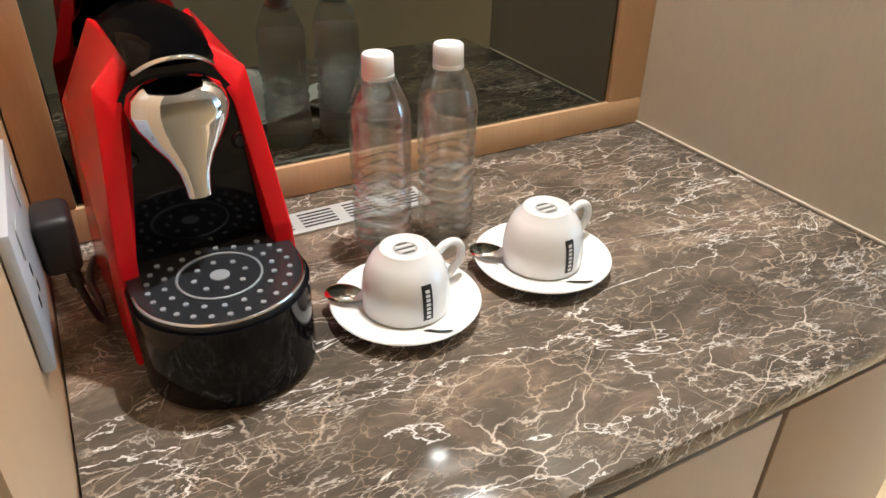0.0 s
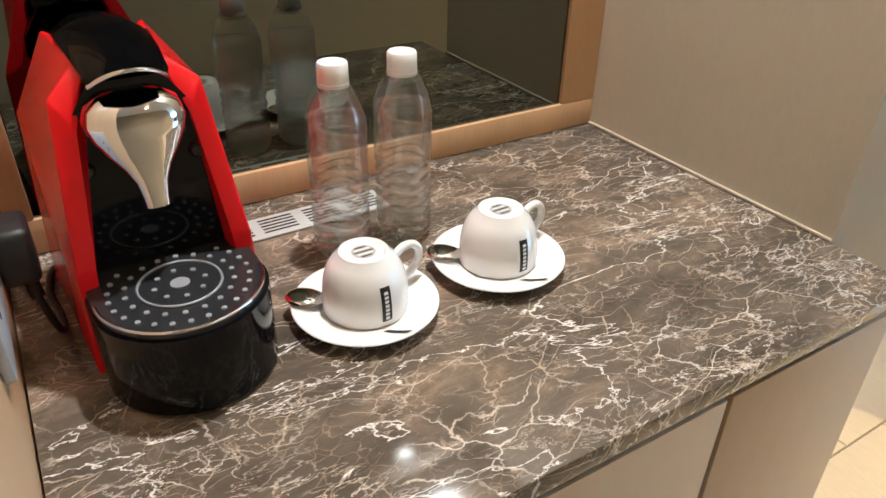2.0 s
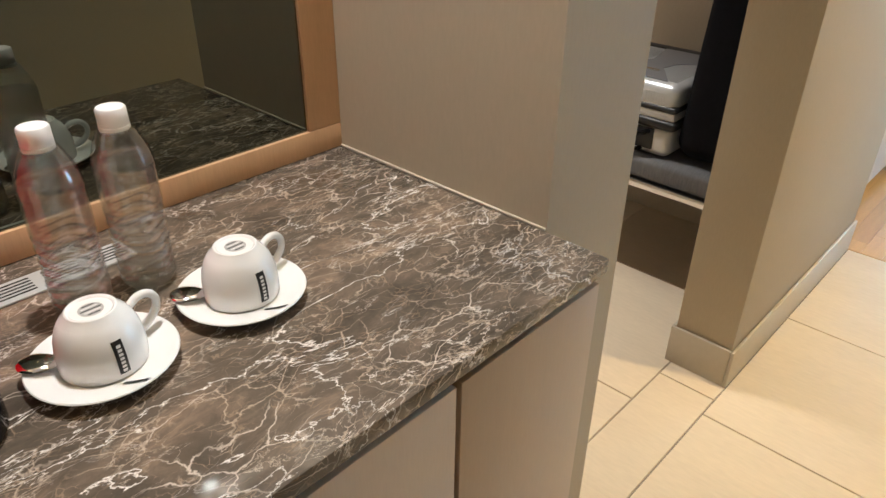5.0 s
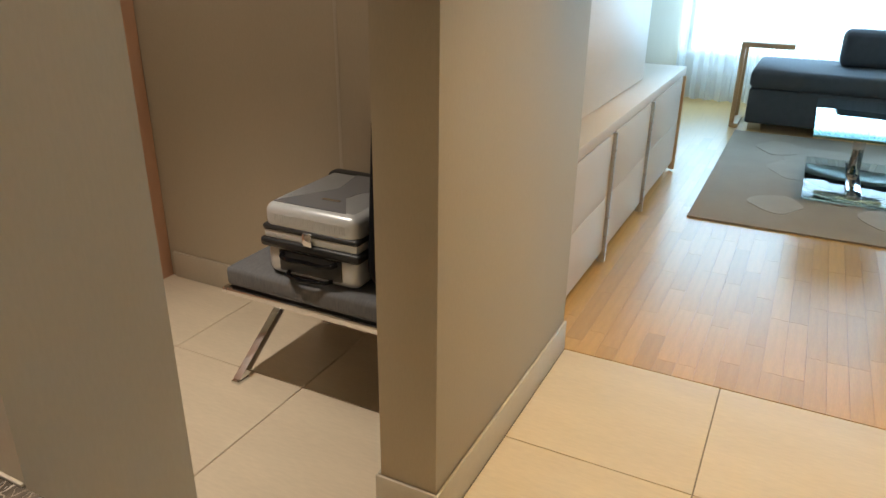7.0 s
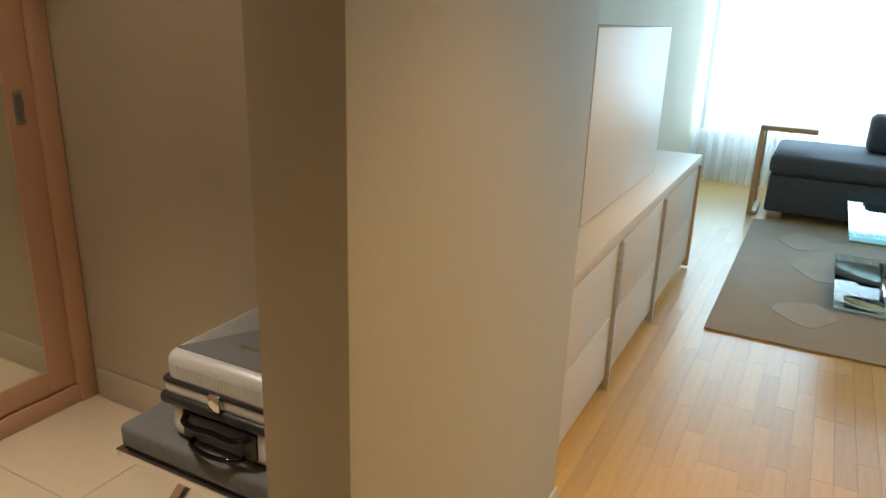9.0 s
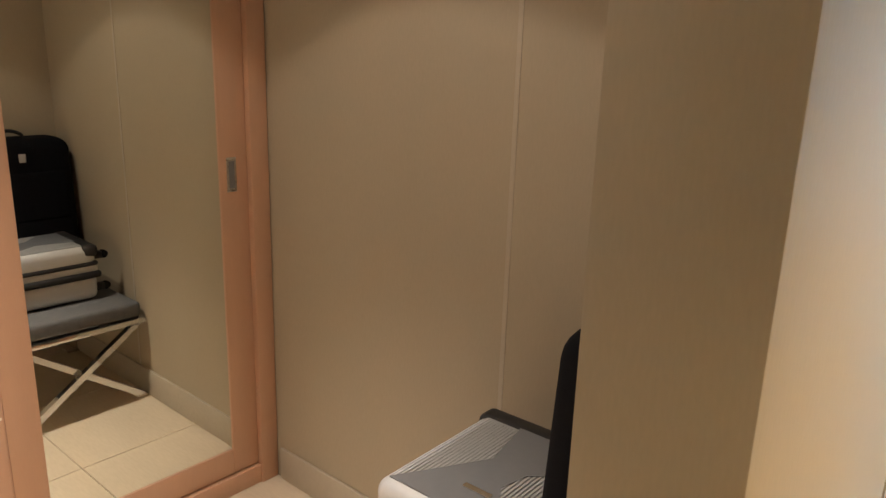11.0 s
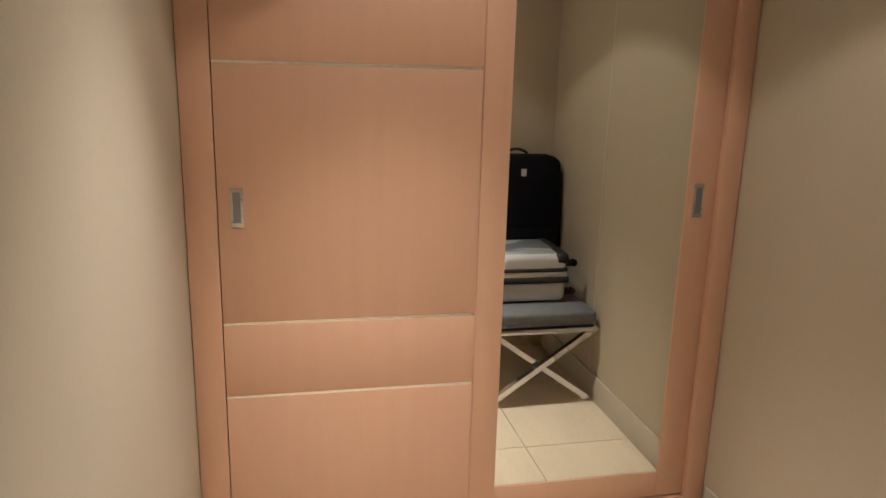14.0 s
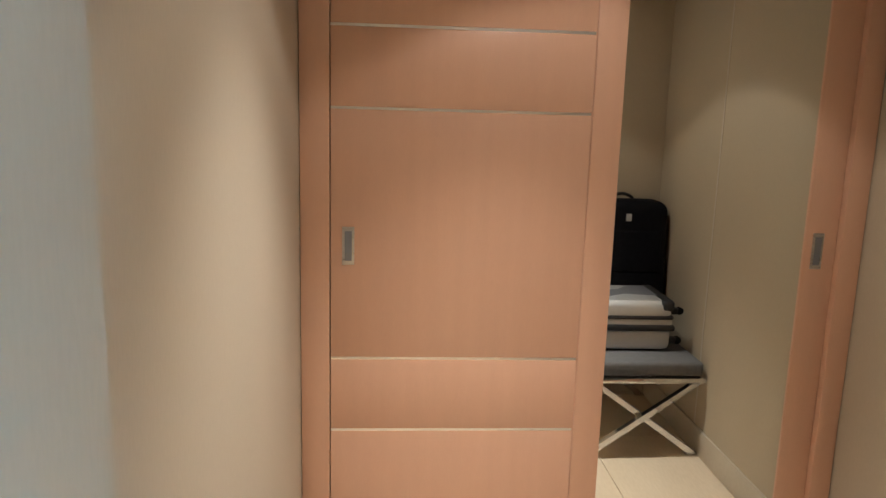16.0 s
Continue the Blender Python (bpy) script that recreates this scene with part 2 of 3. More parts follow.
SILVERSHELL = mat("silver_ribbed_shell", (0.60, 0.61, 0.62), 0.33, metal=0.35, vary=0.04, bump=0.02)
GREYSHELL = mat("grey_ribbed_shell", (0.30, 0.31, 0.33), 0.38, metal=0.25, vary=0.05)
DARKSHELL = mat("dark_grey_shell", (0.20, 0.205, 0.22), 0.36, metal=0.3, vary=0.05)
NYLON = mat("black_nylon_cloth", (0.008, 0.008, 0.010), 0.85, vary=0.3, scale=40, bump=0.3, fine=300, spec=0.08)
RUGMAT = mat("taupe_rug_pile", (0.36, 0.31, 0.265), 0.95, vary=0.12, scale=3, bump=0.6, fine=260)
RUGPALE = mat("pale_rug_figure", (0.405, 0.35, 0.30), 0.95, vary=0.1, scale=5, bump=0.6, fine=260)
PLATEGREY = mat("grey_socket_plate", (0.42, 0.42, 0.43), 0.35, vary=0.03)
PLATEWHITE = mat("pale_metal_vent", (0.62, 0.62, 0.60), 0.35, metal=0.3, vary=0.03)
BRIGHTSTEEL = mat("bright_metal_inlay", (0.93, 0.89, 0.83), 0.34, metal=1.0, vary=0.04)
SHEER = sheer("white_sheer_curtain")
DAY = glow("daylight_backdrop", (0.55, 0.86, 1.0), 5.5)
LAMPGLOW = glow("lamp_glow", (1.0, 0.85, 0.65), 8.0)


# ---- builders ----
def part(name, bm, material, parent=None, label="", smooth=False):
    me = bpy.data.meshes.new(name)
    bmesh.ops.recalc_face_normals(bm, faces=bm.faces)
    bm.to_mesh(me)
    bm.free()
    me.materials.append(material)
    if smooth:
        for p in me.polygons:
            p.use_smooth = True
        me.set_sharp_from_angle(angle=radians(40))
    ob = new(name, me)
    ob.parent = parent
    if label:
        tagged(ob, label)
    return ob


def thing(name, label, category, m=None, group=""):
    ob = new(name)
    ob.empty_display_size = 0.05
    if m is not None:
        ob.matrix_world = m
    return tagged(ob, label, category, group)


def cube(bm, lo, hi, bevel=0.0, seg=2):
    vs = bmesh.ops.create_cube(bm, size=1)["verts"]
    for v in vs:
        v.co = Vector([lo[i] + (v.co[i] + 0.5) * (hi[i] - lo[i]) for i in range(3)])
    if bevel:
        es = list({e for v in vs for e in v.link_edges})
        bmesh.ops.bevel(bm, geom=es, offset=bevel, segments=seg, affect="EDGES", profile=0.5)


def bx(name, lo, hi, material, parent=None, bevel=0.0, label="", seg=2):
    bm = bmesh.new()
    cube(bm, lo, hi, bevel, seg)
    return part(name, bm, material, parent, label, smooth=bevel > 0)


def lathe(name, profile, material, parent=None, label="", steps=48, sx=1.0, sy=1.0):
    bm = bmesh.new()
    rings = []
    for r, z in profile:
        if r < 1e-5:
            rings.append([bm.verts.new((0, 0, z))])
        else:
            rings.append([bm.verts.new((sx * r * math.cos(2 * math.pi * i / steps), sy * r * math.sin(2 * math.pi * i / steps), z)) for i in range(steps)])
    for a, b in zip(rings, rings[1:]):
        for i in range(steps):
            j = (i + 1) % steps
            if len(a) == 1 and len(b) == 1:
                continue
            if len(a) == 1:
                bm.faces.new((a[0], b[i], b[j]))
            elif len(b) == 1:
                bm.faces.new((a[i], a[j], b[0]))
            else:
                bm.faces.new((a[i], a[j], b[j], b[i]))
    return part(name, bm, material, parent, label, smooth=True)


def tube(name, points, radius, material, parent=None, label="", flat=1.0):
    cu = bpy.data.curves.new(name, "CURVE")
    cu.dimensions, cu.bevel_depth, cu.bevel_resolution, cu.resolution_u = "3D", radius, 4, 6
    sp = cu.splines.new("BEZIER")
    sp.bezier_points.add(len(points) - 1)
    for p, co in zip(sp.bezier_points, points):
        p.co, p.handle_left_type, p.handle_right_type = co, "AUTO", "AUTO"
    cu.use_fill_caps = True
    tmp = bpy.data.objects.new(name, cu)
    me = bpy.data.meshes.new_from_object(tmp)
    bpy.data.objects.remove(tmp)
    me.materials.clear()
    me.materials.append(material)
    for p in me.polygons:
        p.use_smooth = True
    ob = new(name, me)
    ob.parent = parent
    if label:
        tagged(ob, label)
    return ob


def prism(bm, outline, lo, hi, axis=0):
    """An outline of pairs, drawn out between lo and hi along an axis."""
    def at(p, h):
        return (h, *p) if axis == 0 else ((p[0], h, p[1]) if axis == 1 else (*p, h))
    a, b = [bm.verts.new(at(p, lo)) for p in outline], [bm.verts.new(at(p, hi)) for p in outline]
    bm.faces.new(a)
    bm.faces.new(b[::-1])
    for i in range(len(a)):
        j = (i + 1) % len(a)
        bm.faces.new((a[i], b[i], b[j], a[j]))


def structure(ob, label, category):
    return tagged(ob, label, category, kind="structure")


# ---- setting ----
structure(bx("floor_hall", (-1.3, -0.9, -0.06), (2.943, 2.9, -0.004), GROUT), "cream tiled hall floor with thin grey joints", "floor")
structure(bx("floor_living", (2.945, -4.3, -0.06), (8.7, 1.3, -0.004), PLANK_GAP), "oak strip parquet floor of the living room", "floor")
structure(bx("ceiling", (-1.4, -4.4, CEIL), (8.8, 3.2, CEIL + 0.1), WHITE), "plain white painted ceiling", "ceiling")

structure(bx("wall_niche_back", (0.0, 1.085, 0), (1.0, 1.2, CEIL), WALL), "beige wall behind the smoked mirror", "wall")
structure(bx("wall_niche_left", (-0.1, 0.55, 0), (0.16, 1.084, CEIL), FRAMEWOOD), "light maple veneered end panel of the niche", "wall")
bm = bmesh.new()
prism(bm, [(0.998, 0.641), (1.213, 0.641), (1.213, 0.76), (1.095, 0.76), (1.095, 2.9), (0.998, 2.9)], 0, CEIL, 2)
structure(part("wall_column", bm, WALL), "beige papered wall between the counter niche and the alcove", "wall")
structure(bx("wall_pier", (1.914, 0.622, 0), (2.943, 0.783, CEIL), WALL, bevel=0.003), "beige papered wall between alcove and hall", "wall")
structure(bx("wall_alcove_east", (2.742, 0.784, 0), (2.86, 2.9, CEIL), WALL), "beige papered east wall of the alcove", "wall")
structure(bx("wall_seam", (2.7408, 1.436, 0.12), (2.7425, 1.449, CEIL), SKIRT), "pale vertical seam strip in the wallcovering", "trim")
structure(bx("wall_alcove_north", (1.0, 2.901, 0), (2.9, 3.0, CEIL), WALL), "wall behind the wardrobe", "wall")
structure(bx("wall_living_north", (2.862, 1.2, 0), (8.7, 1.32, CEIL), WALL), "beige wall behind the long cabinet", "wall")
structure(bx("wall_hall_end", (-1.4, -0.9, 0), (-1.3, 1.2, CEIL), WALL), "beige wall closing the hall", "wall")
structure(bx("wall_hall_north", (-1.3, 1.085, 0), (-0.1, 1.2, CEIL), WALL), "beige wall beside the niche", "wall")
structure(bx("wall_hall_south", (-1.3, -1.0, 0), (2.943, -0.9, CEIL), WALL), "beige wall along the hall", "wall")
structure(bx("wall_living_west", (2.943, -4.3, 0), (3.05, -1.0, CEIL), WALL), "beige wall of the living room", "wall")
structure(bx("wall_living_south", (3.05, -4.4, 0), (8.7, -4.3, CEIL), WALL), "beige wall of the living room", "wall")

# window wall, with a low parapet, a head and mullions
structure(bx("wall_window_sill", (8.5, -4.3, 0), (8.7, 1.2, 0.42), WALL), "low parapet wall below the window", "wall")
structure(bx("wall_window_head", (8.5, -4.3, 2.3), (8.7, 1.2, CEIL), WALL), "wall strip above the window", "wall")
window = structure(thing("window_1", "wide window with grey metal mullions", "window", pose(8.6, -1.55, 0)), "wide window with grey metal mullions", "window")
for wy in (-2.7, -0.9, 0.9, 2.7):
    bx("mullion", (-0.03, wy - 0.03, 0.42), (0.03, wy + 0.03, 2.3), STEEL, window, 0.004)
bx("window_sill", (-0.16, -2.75, 0.421), (0.06, 2.75, 0.45), WHITE, window, 0.004)
backdrop = structure(bx("backdrop", (11.0, -9, -1), (11.05, 7, 6), DAY), "bright hazy daylight outside the window", "backdrop")


def skirting(lo, hi, name="baseboard"):
    return structure(bx(name, lo, hi, SKIRT, bevel=0.003), "beige stone baseboard along the wall", "baseboard")


skirting((1.904, 0.611, 0), (2.943, 0.621, 0.12))
skirting((1.904, 0.6215, 0), (1.9135, 0.794, 0.12))
skirting((1.914, 0.784, 0), (2.729, 0.794, 0.12))
skirting((2.730, 0.795, 0), (2.7415, 2.366, 0.12))
skirting((1.0955, 0.77, 0), (1.106, 2.366, 0.12))
skirting((1.2135, 0.63, 0), (1.223, 0.76, 0.12))
skirting((1.005, 0.63, 0), (1.213, 0.6405, 0.12))
skirting((-1.29, -0.899, 0), (2.94, -0.888, 0.12))


# ---- downlight fittings, two of them at added alcove lamps ----
for lx, ly, watts, deg, edge, tone in DOWNLIGHTS:
    fit_ = thing("ceiling_lamp_ring", "round ceiling downlight with a white ring, inferred or added out of view", "downlight", pose(lx, ly, CEIL), "ceiling downlights")
    lathe("ring", [(0.034, -0.002), (0.05, -0.005), (0.052, 0.0), (0.034, 0.0), (0.034, -0.002)], WHITE, fit_, steps=32)


# ---- counter niche ----
bm = bmesh.new()
cube(bm, (0.162, 0.541, 0.828), (0.9965, 1.083, 0.85), 0.002)
countertop = tagged(part("countertop", bm, MARBLE, smooth=True), "polished brown marble countertop with pale veins", "countertop")

for k, (x0, x1) in enumerate(((0.164, 0.717), (0.722, 0.995))):
    unit = thing("base_cabinet", "beige maple base cabinet under the marble counter", "cabinet", pose((x0 + x1) / 2, 0.8, 0), "counter cabinets")
    w = (x1 - x0) / 2
    bx("body", (-w, -0.231, 0.06), (w, 0.28, 0.81), BASEWOOD, unit)
    bx("plinth", (-w, -0.20, 0.0), (w, 0.28, 0.059), DARKGAP, unit)
    bx("door", (-w + 0.0015, -0.252, 0.07), (w - 0.0015, -0.2315, 0.810), BASEWOOD, unit, 0.0015)
structure(bx("trim_sealant", (0.9935, 0.642, 0.8503), (0.9978, 1.068, 0.8545), SKIRT, bevel=0.001), "pale sealant bead between counter and wall", "trim")
# solid dark strip set back under the marble, shade of the gap painted in
structure(bx("trim_gap_shade", (0.164, 0.575, 0.8105), (0.995, 1.08, 0.8275), DARKGAP), "dark strip with the gap's shade in its colour, below the countertop", "trim")

mirror = thing("wall_mirror", "smoked wall mirror in a light maple frame", "mirror", pose(0.57, 1.084, 0.851))
bx("glass", (-0.37, -0.010, 0.04), (0.366, -0.004, 1.2), DARKMIRROR, mirror)
bx("frame_bottom", (-0.408, -0.016, 0.0), (0.4275, -0.001, 0.0415), FRAMEWOOD, mirror, 0.0015)
bx("frame_side", (-0.408, -0.016, 0.042), (-0.368, -0.001, 1.2), FRAMEWOOD, mirror, 0.0015)
bx("frame_side", (0.362, -0.016, 0.042), (0.4275, -0.001, 1.2), FRAMEWOOD, mirror, 0.0015)
bx("frame_top", (-0.408, -0.016, 1.2005), (0.4275, -0.001, 1.24), FRAMEWOOD, mirror, 0.0015)


# ---- wardrobe ----
wardrobe = thing("wardrobe", "salmon maple wardrobe with a panelled and a mirrored sliding door", "wardrobe", pose(1.9, 2.377, 0))
bx("jamb", (-0.803, 0.0, 0.0), (-0.722, 0.5, CEIL - 0.02), DOORWOOD, wardrobe, 0.002)
bx("jamb", (0.772, 0.012, 0.0), (0.838, 0.5, CEIL - 0.02), DOORWOOD, wardrobe, 0.002)
bx("plinth", (-0.7215, 0.02, 0.0), (0.7715, 0.5, 0.068), DOORWOOD, wardrobe, 0.002)
bx("back_panel", (-0.7215, 0.46, 0.069), (0.7715, 0.5, CEIL - 0.02), DOORWOOD, wardrobe)
door = bx("door", (-0.719, 0.006, 0.074), (0.085, 0.03, CEIL - 0.03), DOORWOOD, wardrobe)
ZS = [0.074, 0.551, 0.771, 1.480, 1.697, 2.1, CEIL - 0.03]
for z0, z1 in zip(ZS, ZS[1:]):
    bx("panel", (-0.719, 0.0, z0 + 0.004), (-0.003, 0.0058, z1 - 0.004), DOORWOOD, door, 0.0012)
    if z1 < 2.3:
        bx("metal_inlay", (-0.719, 0.0012, z1 - 0.0035), (-0.003, 0.0057, z1 + 0.0035), BRIGHTSTEEL, door, label="thin bright metal inlay strip")
bx("stile", (0.002, 0.0, 0.074), (0.085, 0.0058, CEIL - 0.03), DOORWOOD, door, 0.002)


def flush_handle(parent, x, y, z):
    h = bx("handle", (x - 0.017, y - 0.003, z - 0.054), (x + 0.017, y - 0.0004, z + 0.054), STEEL, parent, 0.001, "recessed brushed metal pull")
    bx("recess", (x - 0.010, y - 0.0036, z - 0.042), (x + 0.010, y - 0.0031, z + 0.042), DARKSHELL, h)


flush_handle(door, -0.670, 0.0, 1.100)
mdoor = bx("mirror_door", (0.02, 0.046, 0.075), (0.770, 0.062, CEIL - 0.03), DOORWOOD, wardrobe, label="sliding door with a full mirror")
bx("mirror_glass", (0.03, 0.038, 0.165), (0.672, 0.0455, CEIL - 0.1), MIRROR, mdoor)
bx("stile", (0.6725, 0.032, 0.075), (0.770, 0.0455, CEIL - 0.03), DOORWOOD, mdoor, 0.002)
bx("rail", (0.03, 0.032, 0.075), (0.672, 0.0455, 0.1645), DOORWOOD, mdoor, 0.002)
flush_handle(mdoor, 0.712, 0.032, 1.100)


# ---- bench and luggage ----
bench = thing("luggage_bench", "grey cushioned luggage bench with crossed chrome legs", "bench", pose(2.46, 1.17, 0))
for sx0, sx1, sy0, sy1 in ((-0.27, 0.27, -0.37, -0.355), (-0.27, 0.27, 0.355, 0.37), (-0.27, -0.255, -0.3545, 0.3545), (0.255, 0.27, -0.3545, 0.3545)):
    bx("rim", (sx0, sy0, 0.345), (sx1, sy1, 0.368), CHROME, bench, 0.002)
bx("board", (-0.25, -0.35, 0.350), (0.25, 0.35, 0.372), BLACKMATT, bench)
bm = bmesh.new()
cube(bm, (-0.262, -0.36, 0.373), (0.262, 0.36, 0.438), 0.016, 4)
part("cushion", bm, GREYFABRIC, bench, "grey woven seat cushion", smooth=True)
for y in (-0.35, 0.35):
    for d in (-1, 1):
        bm = bmesh.new()
        prism(bm, [(d * -0.262, 0.0), (d * -0.222, 0.0), (d * -0.222, 0.012), (d * 0.245, 0.345), (d * 0.205, 0.345), (d * -0.262, 0.016)], y - 0.014 + d * 0.0142, y + 0.014 + d * 0.0142, 1)
        leg = part("leg", bm, CHROME, bench)
        bx("foot", (min(d * -0.272, d * -0.218), y - 0.017 + d * 0.0142, 0.0), (max(d * -0.272, d * -0.218), y + 0.017 + d * 0.0142, 0.0115), CHROME, leg, 0.002)


def rounded(bm, lo, hi, r, seg=5):
    cube(bm, lo, hi, r, seg)


# silver trolley case lying on the cushion, its pull handle towards the hall
case = thing("silver_suitcase", "silver and grey ribbed hard-shell cabin suitcase lying flat", "suitcase", pose(2.412, 1.212, 0.4385, 0, 0, 1) @ Matrix.Diagonal((0.93, 0.97, 0.865, 1)))
bm = bmesh.new()
rounded(bm, (-0.20, -0.172, 0.004), (0.23, 0.172, 0.125), 0.035)
part("lower_shell", bm, SILVERSHELL, case, smooth=True)
bm = bmesh.new()
rounded(bm, (-0.20, -0.172, 0.165), (0.23, 0.172, 0.272), 0.035)
part("upper_shell", bm, SILVERSHELL, case, smooth=True)
for z0, z1, o in ((0.112, 0.146, 0.012), (0.172, 0.196, 0.005)):
    bm = bmesh.new()
    rounded(bm, (-0.20 - o, -0.172 - o, z0), (0.23 + o, 0.172 + o, z1), 0.012, 3)
    part("black_band", bm, BLACKMATT, case, smooth=True)
bx("zip_band", (-0.201, -0.173, 0.140), (0.231, 0.173, 0.178), SILVERSHELL, case, 0.01)
for i in range(34):
    v = -0.142 + i * 0.0086
    bx("rib", (-0.165, v - 0.0024, 0.2705), (0.175, v + 0.0024, 0.2735), SILVERSHELL, case)
    bx("groove", (-0.165, v + 0.0025, 0.2705), (0.175, v + 0.0061, 0.2720), GREYSHELL, case)
for i in range(30):
    v = -0.128 + i * 0.0088
    bx("rib", (-0.2018, v - 0.0022, 0.203), (-0.199, v + 0.0022, 0.238), SILVERSHELL, case)
bm = bmesh.new()
prism(bm, [(-0.172, 0.146), (-0.172, -0.12), (-0.05, -0.045), (0.02, -0.06), (0.10, -0.145), (0.188, -0.145), (0.188, 0.06), (0.03, 0.03)], 0.2707, 0.2746, 2)
part("dark_field", bm, DARKSHELL, case, "smooth grey band across the lid")
bx("badge", (-0.10, -0.05, 0.2755), (-0.085, 0.015, 0.278), CHROME, case, 0.001)
lock = bx("lock", (-0.216, -0.018, 0.142), (-0.2015, 0.018, 0.192), CHROME, case, 0.006)
tube("grab_handle", [(-0.206, -0.10, 0.098), (-0.228, -0.085, 0.094), (-0.232, 0, 0.092), (-0.228, 0.085, 0.094), (-0.206, 0.10, 0.098)], 0.009, BLACKGLOSS, case)
bx("handle_tray", (-0.206, -0.115, 0.03), (-0.196, 0.115, 0.108), BLACKMATT, case, 0.004)
tube("grab_handle", [(-0.206, -0.08, 0.03), (-0.226, -0.07, 0.03), (-0.228, 0.07, 0.03), (-0.206, 0.08, 0.03)], 0.007, BLACKGLOSS, case)
bm = bmesh.new()
rounded(bm, (0.17, -0.176, 0.215), (0.238, 0.176, 0.276), 0.02, 3)
part("corner_guard", bm, BLACKMATT, case, smooth=True)
for wy in (-0.14, 0.14):
    for wz in (0.055, 0.215):
        wheel = bx("wheel_fork", (0.225, wy - 0.016, wz - 0.018), (0.262, wy + 0.016, wz + 0.018), BLACKMATT, case, 0.006)
        bm = bmesh.new()
        bmesh.ops.create_cone(bm, cap_ends=True, segments=20, radius1=0.020, radius2=0.020, depth=0.018, matrix=Matrix.Translation((0.270, wy, wz)) @ Matrix.Rotation(radians(90), 4, "X"))
        part("wheel", bm, BLACKGLOSS, wheel, smooth=True)

black = thing("black_suitcase", "tall black soft-sided suitcase standing upright against the wall", "suitcase", pose(2.50, 0.90, 0.4385) @ Matrix.Diagonal((1, 1, 0.97, 1)))
bm = bmesh.new()
cube(bm, (-0.262, -0.10, 0.015), (0.222, 0.145, 0.665), 0.06, 6)
for v in bm.verts:  # the front leans back towards the top
    if v.co.y > 0:
        v.co.y -= 0.055 * v.co.z
part("body", bm, NYLON, black, smooth=True)
bm = bmesh.new()
cube(bm, (-0.20, 0.10, 0.30), (0.18, 0.150, 0.52), 0.012, 3)
for v in bm.verts:
    v.co.y -= 0.055 * v.co.z
part("front_pocket", bm, NYLON, black, smooth=True)
tube("top_handle", [(-0.06, 0.0, 0.655), (-0.05, 0.0, 0.678), (0.05, 0.0, 0.678), (0.06, 0.0, 0.655)], 0.008, BLACKMATT, black)
bx("tag", (-0.005, 0.108, 0.565), (0.022, 0.1165, 0.602), PLATEGREY, black, 0.001, "small pale metal badge")
for wx in (-0.14, 0.17):
    bx("foot", (wx - 0.02, -0.08, 0.0), (wx + 0.02, 0.08, 0.02), BLACKMATT, black, 0.004)


# ---- living room ----
for k, (x0, x1) in enumerate(((2.965, 3.80), (3.805, 4.60), (4.605, 5.57))):
    unit = thing("sideboard_unit", "pale grey lacquered low sideboard unit with drawers", "sideboard", pose((x0 + x1) / 2, 0.95, 0), "long sideboard")
    w = (x1 - x0) / 2
    bx("body", (-w, -0.225, 0.06), (w, 0.24, 0.639), WHITEWOOD, unit)
    for sx in (-w + 0.05, w - 0.05):
        bx("foot", (sx - 0.02, -0.21, 0.0), (sx + 0.02, -0.17, 0.0595), STEEL, unit)
    h = w - 0.026
    bx("drawer_front", (-h, -0.246, 0.065), (h, -0.2255, 0.338), WHITEWOOD, unit, 0.002)
    bx("drawer_front", (-h, -0.246, 0.342), (h, -0.2255, 0.632), WHITEWOOD, unit, 0.002)
    bx("edge_strip", (w - 0.024, -0.262, 0.012), (w - 0.001, -0.2255, 0.635), STEEL if k < 2 else FRAMEWOOD, unit)
tagged(bx("worktop", (2.95, 0.70, 0.640), (5.60, 1.199, 0.69), WHITEWOOD, bevel=0.003), "pale lacquered top running along the low sideboard", "worktop")
tv = thing("tv_cabinet", "pale grey upright panel cabinet standing on the sideboard", "cabinet", pose(4.30, 1.0, 0.6905))
bx("body", (-0.62, -0.165, 0.006), (0.62, 0.19, 0.715), WHITEWOOD, tv, 0.002)
bx("plinth", (-0.6, -0.15, 0.0), (0.6, 0.18, 0.0055), DARKGAP, tv)

bm = bmesh.new()
cube(bm, (4.65, -2.1, 0.0), (7.0, 0.45, 0.012), 0.004)
rug = tagged(part("rug", bm, RUGMAT, smooth=True), "taupe pile rug with pale rounded figures", "rug")
rnd = random.Random(4)
for i in range(26):
    bm = bmesh.new()
    r = rnd.uniform(0.10, 0.26)
    cx, cy = rnd.uniform(4.95, 6.7), rnd.uniform(-1.8, 0.15)
    n = 48
    prism(bm, [(cx + r * (1 + 0.12 * math.sin(3 * a + i)) * math.cos(a), cy + r * 0.8 * (1 + 0.1 * math.cos(4 * a)) * math.sin(a)) for a in [2 * math.pi * j / n for j in range(n)]], 0.0121, 0.0135 + i * 0.0001, 2)
    part("figure", bm, RUGPALE, rug)

sofa = thing("sofa", "charcoal fabric daybed sofa with loose back cushion", "sofa", pose(7.1, 0.40, 0))
bm = bmesh.new()
cube(bm, (0.0, -2.4, 0.06), (0.9, 0.0, 0.345), 0.02, 3)
part("base", bm, SOFAFABRIC, sofa, smooth=True)
bm = bmesh.new()
cube(bm, (-0.02, -2.42, 0.346), (0.92, 0.01, 0.50), 0.05, 5)
part("seat_cushion", bm, SOFAFABRIC, sofa, smooth=True)
bm = bmesh.new()
cube(bm, (0.5, -2.4, 0.5005), (0.72, -0.62, 0.80), 0.06, 5)
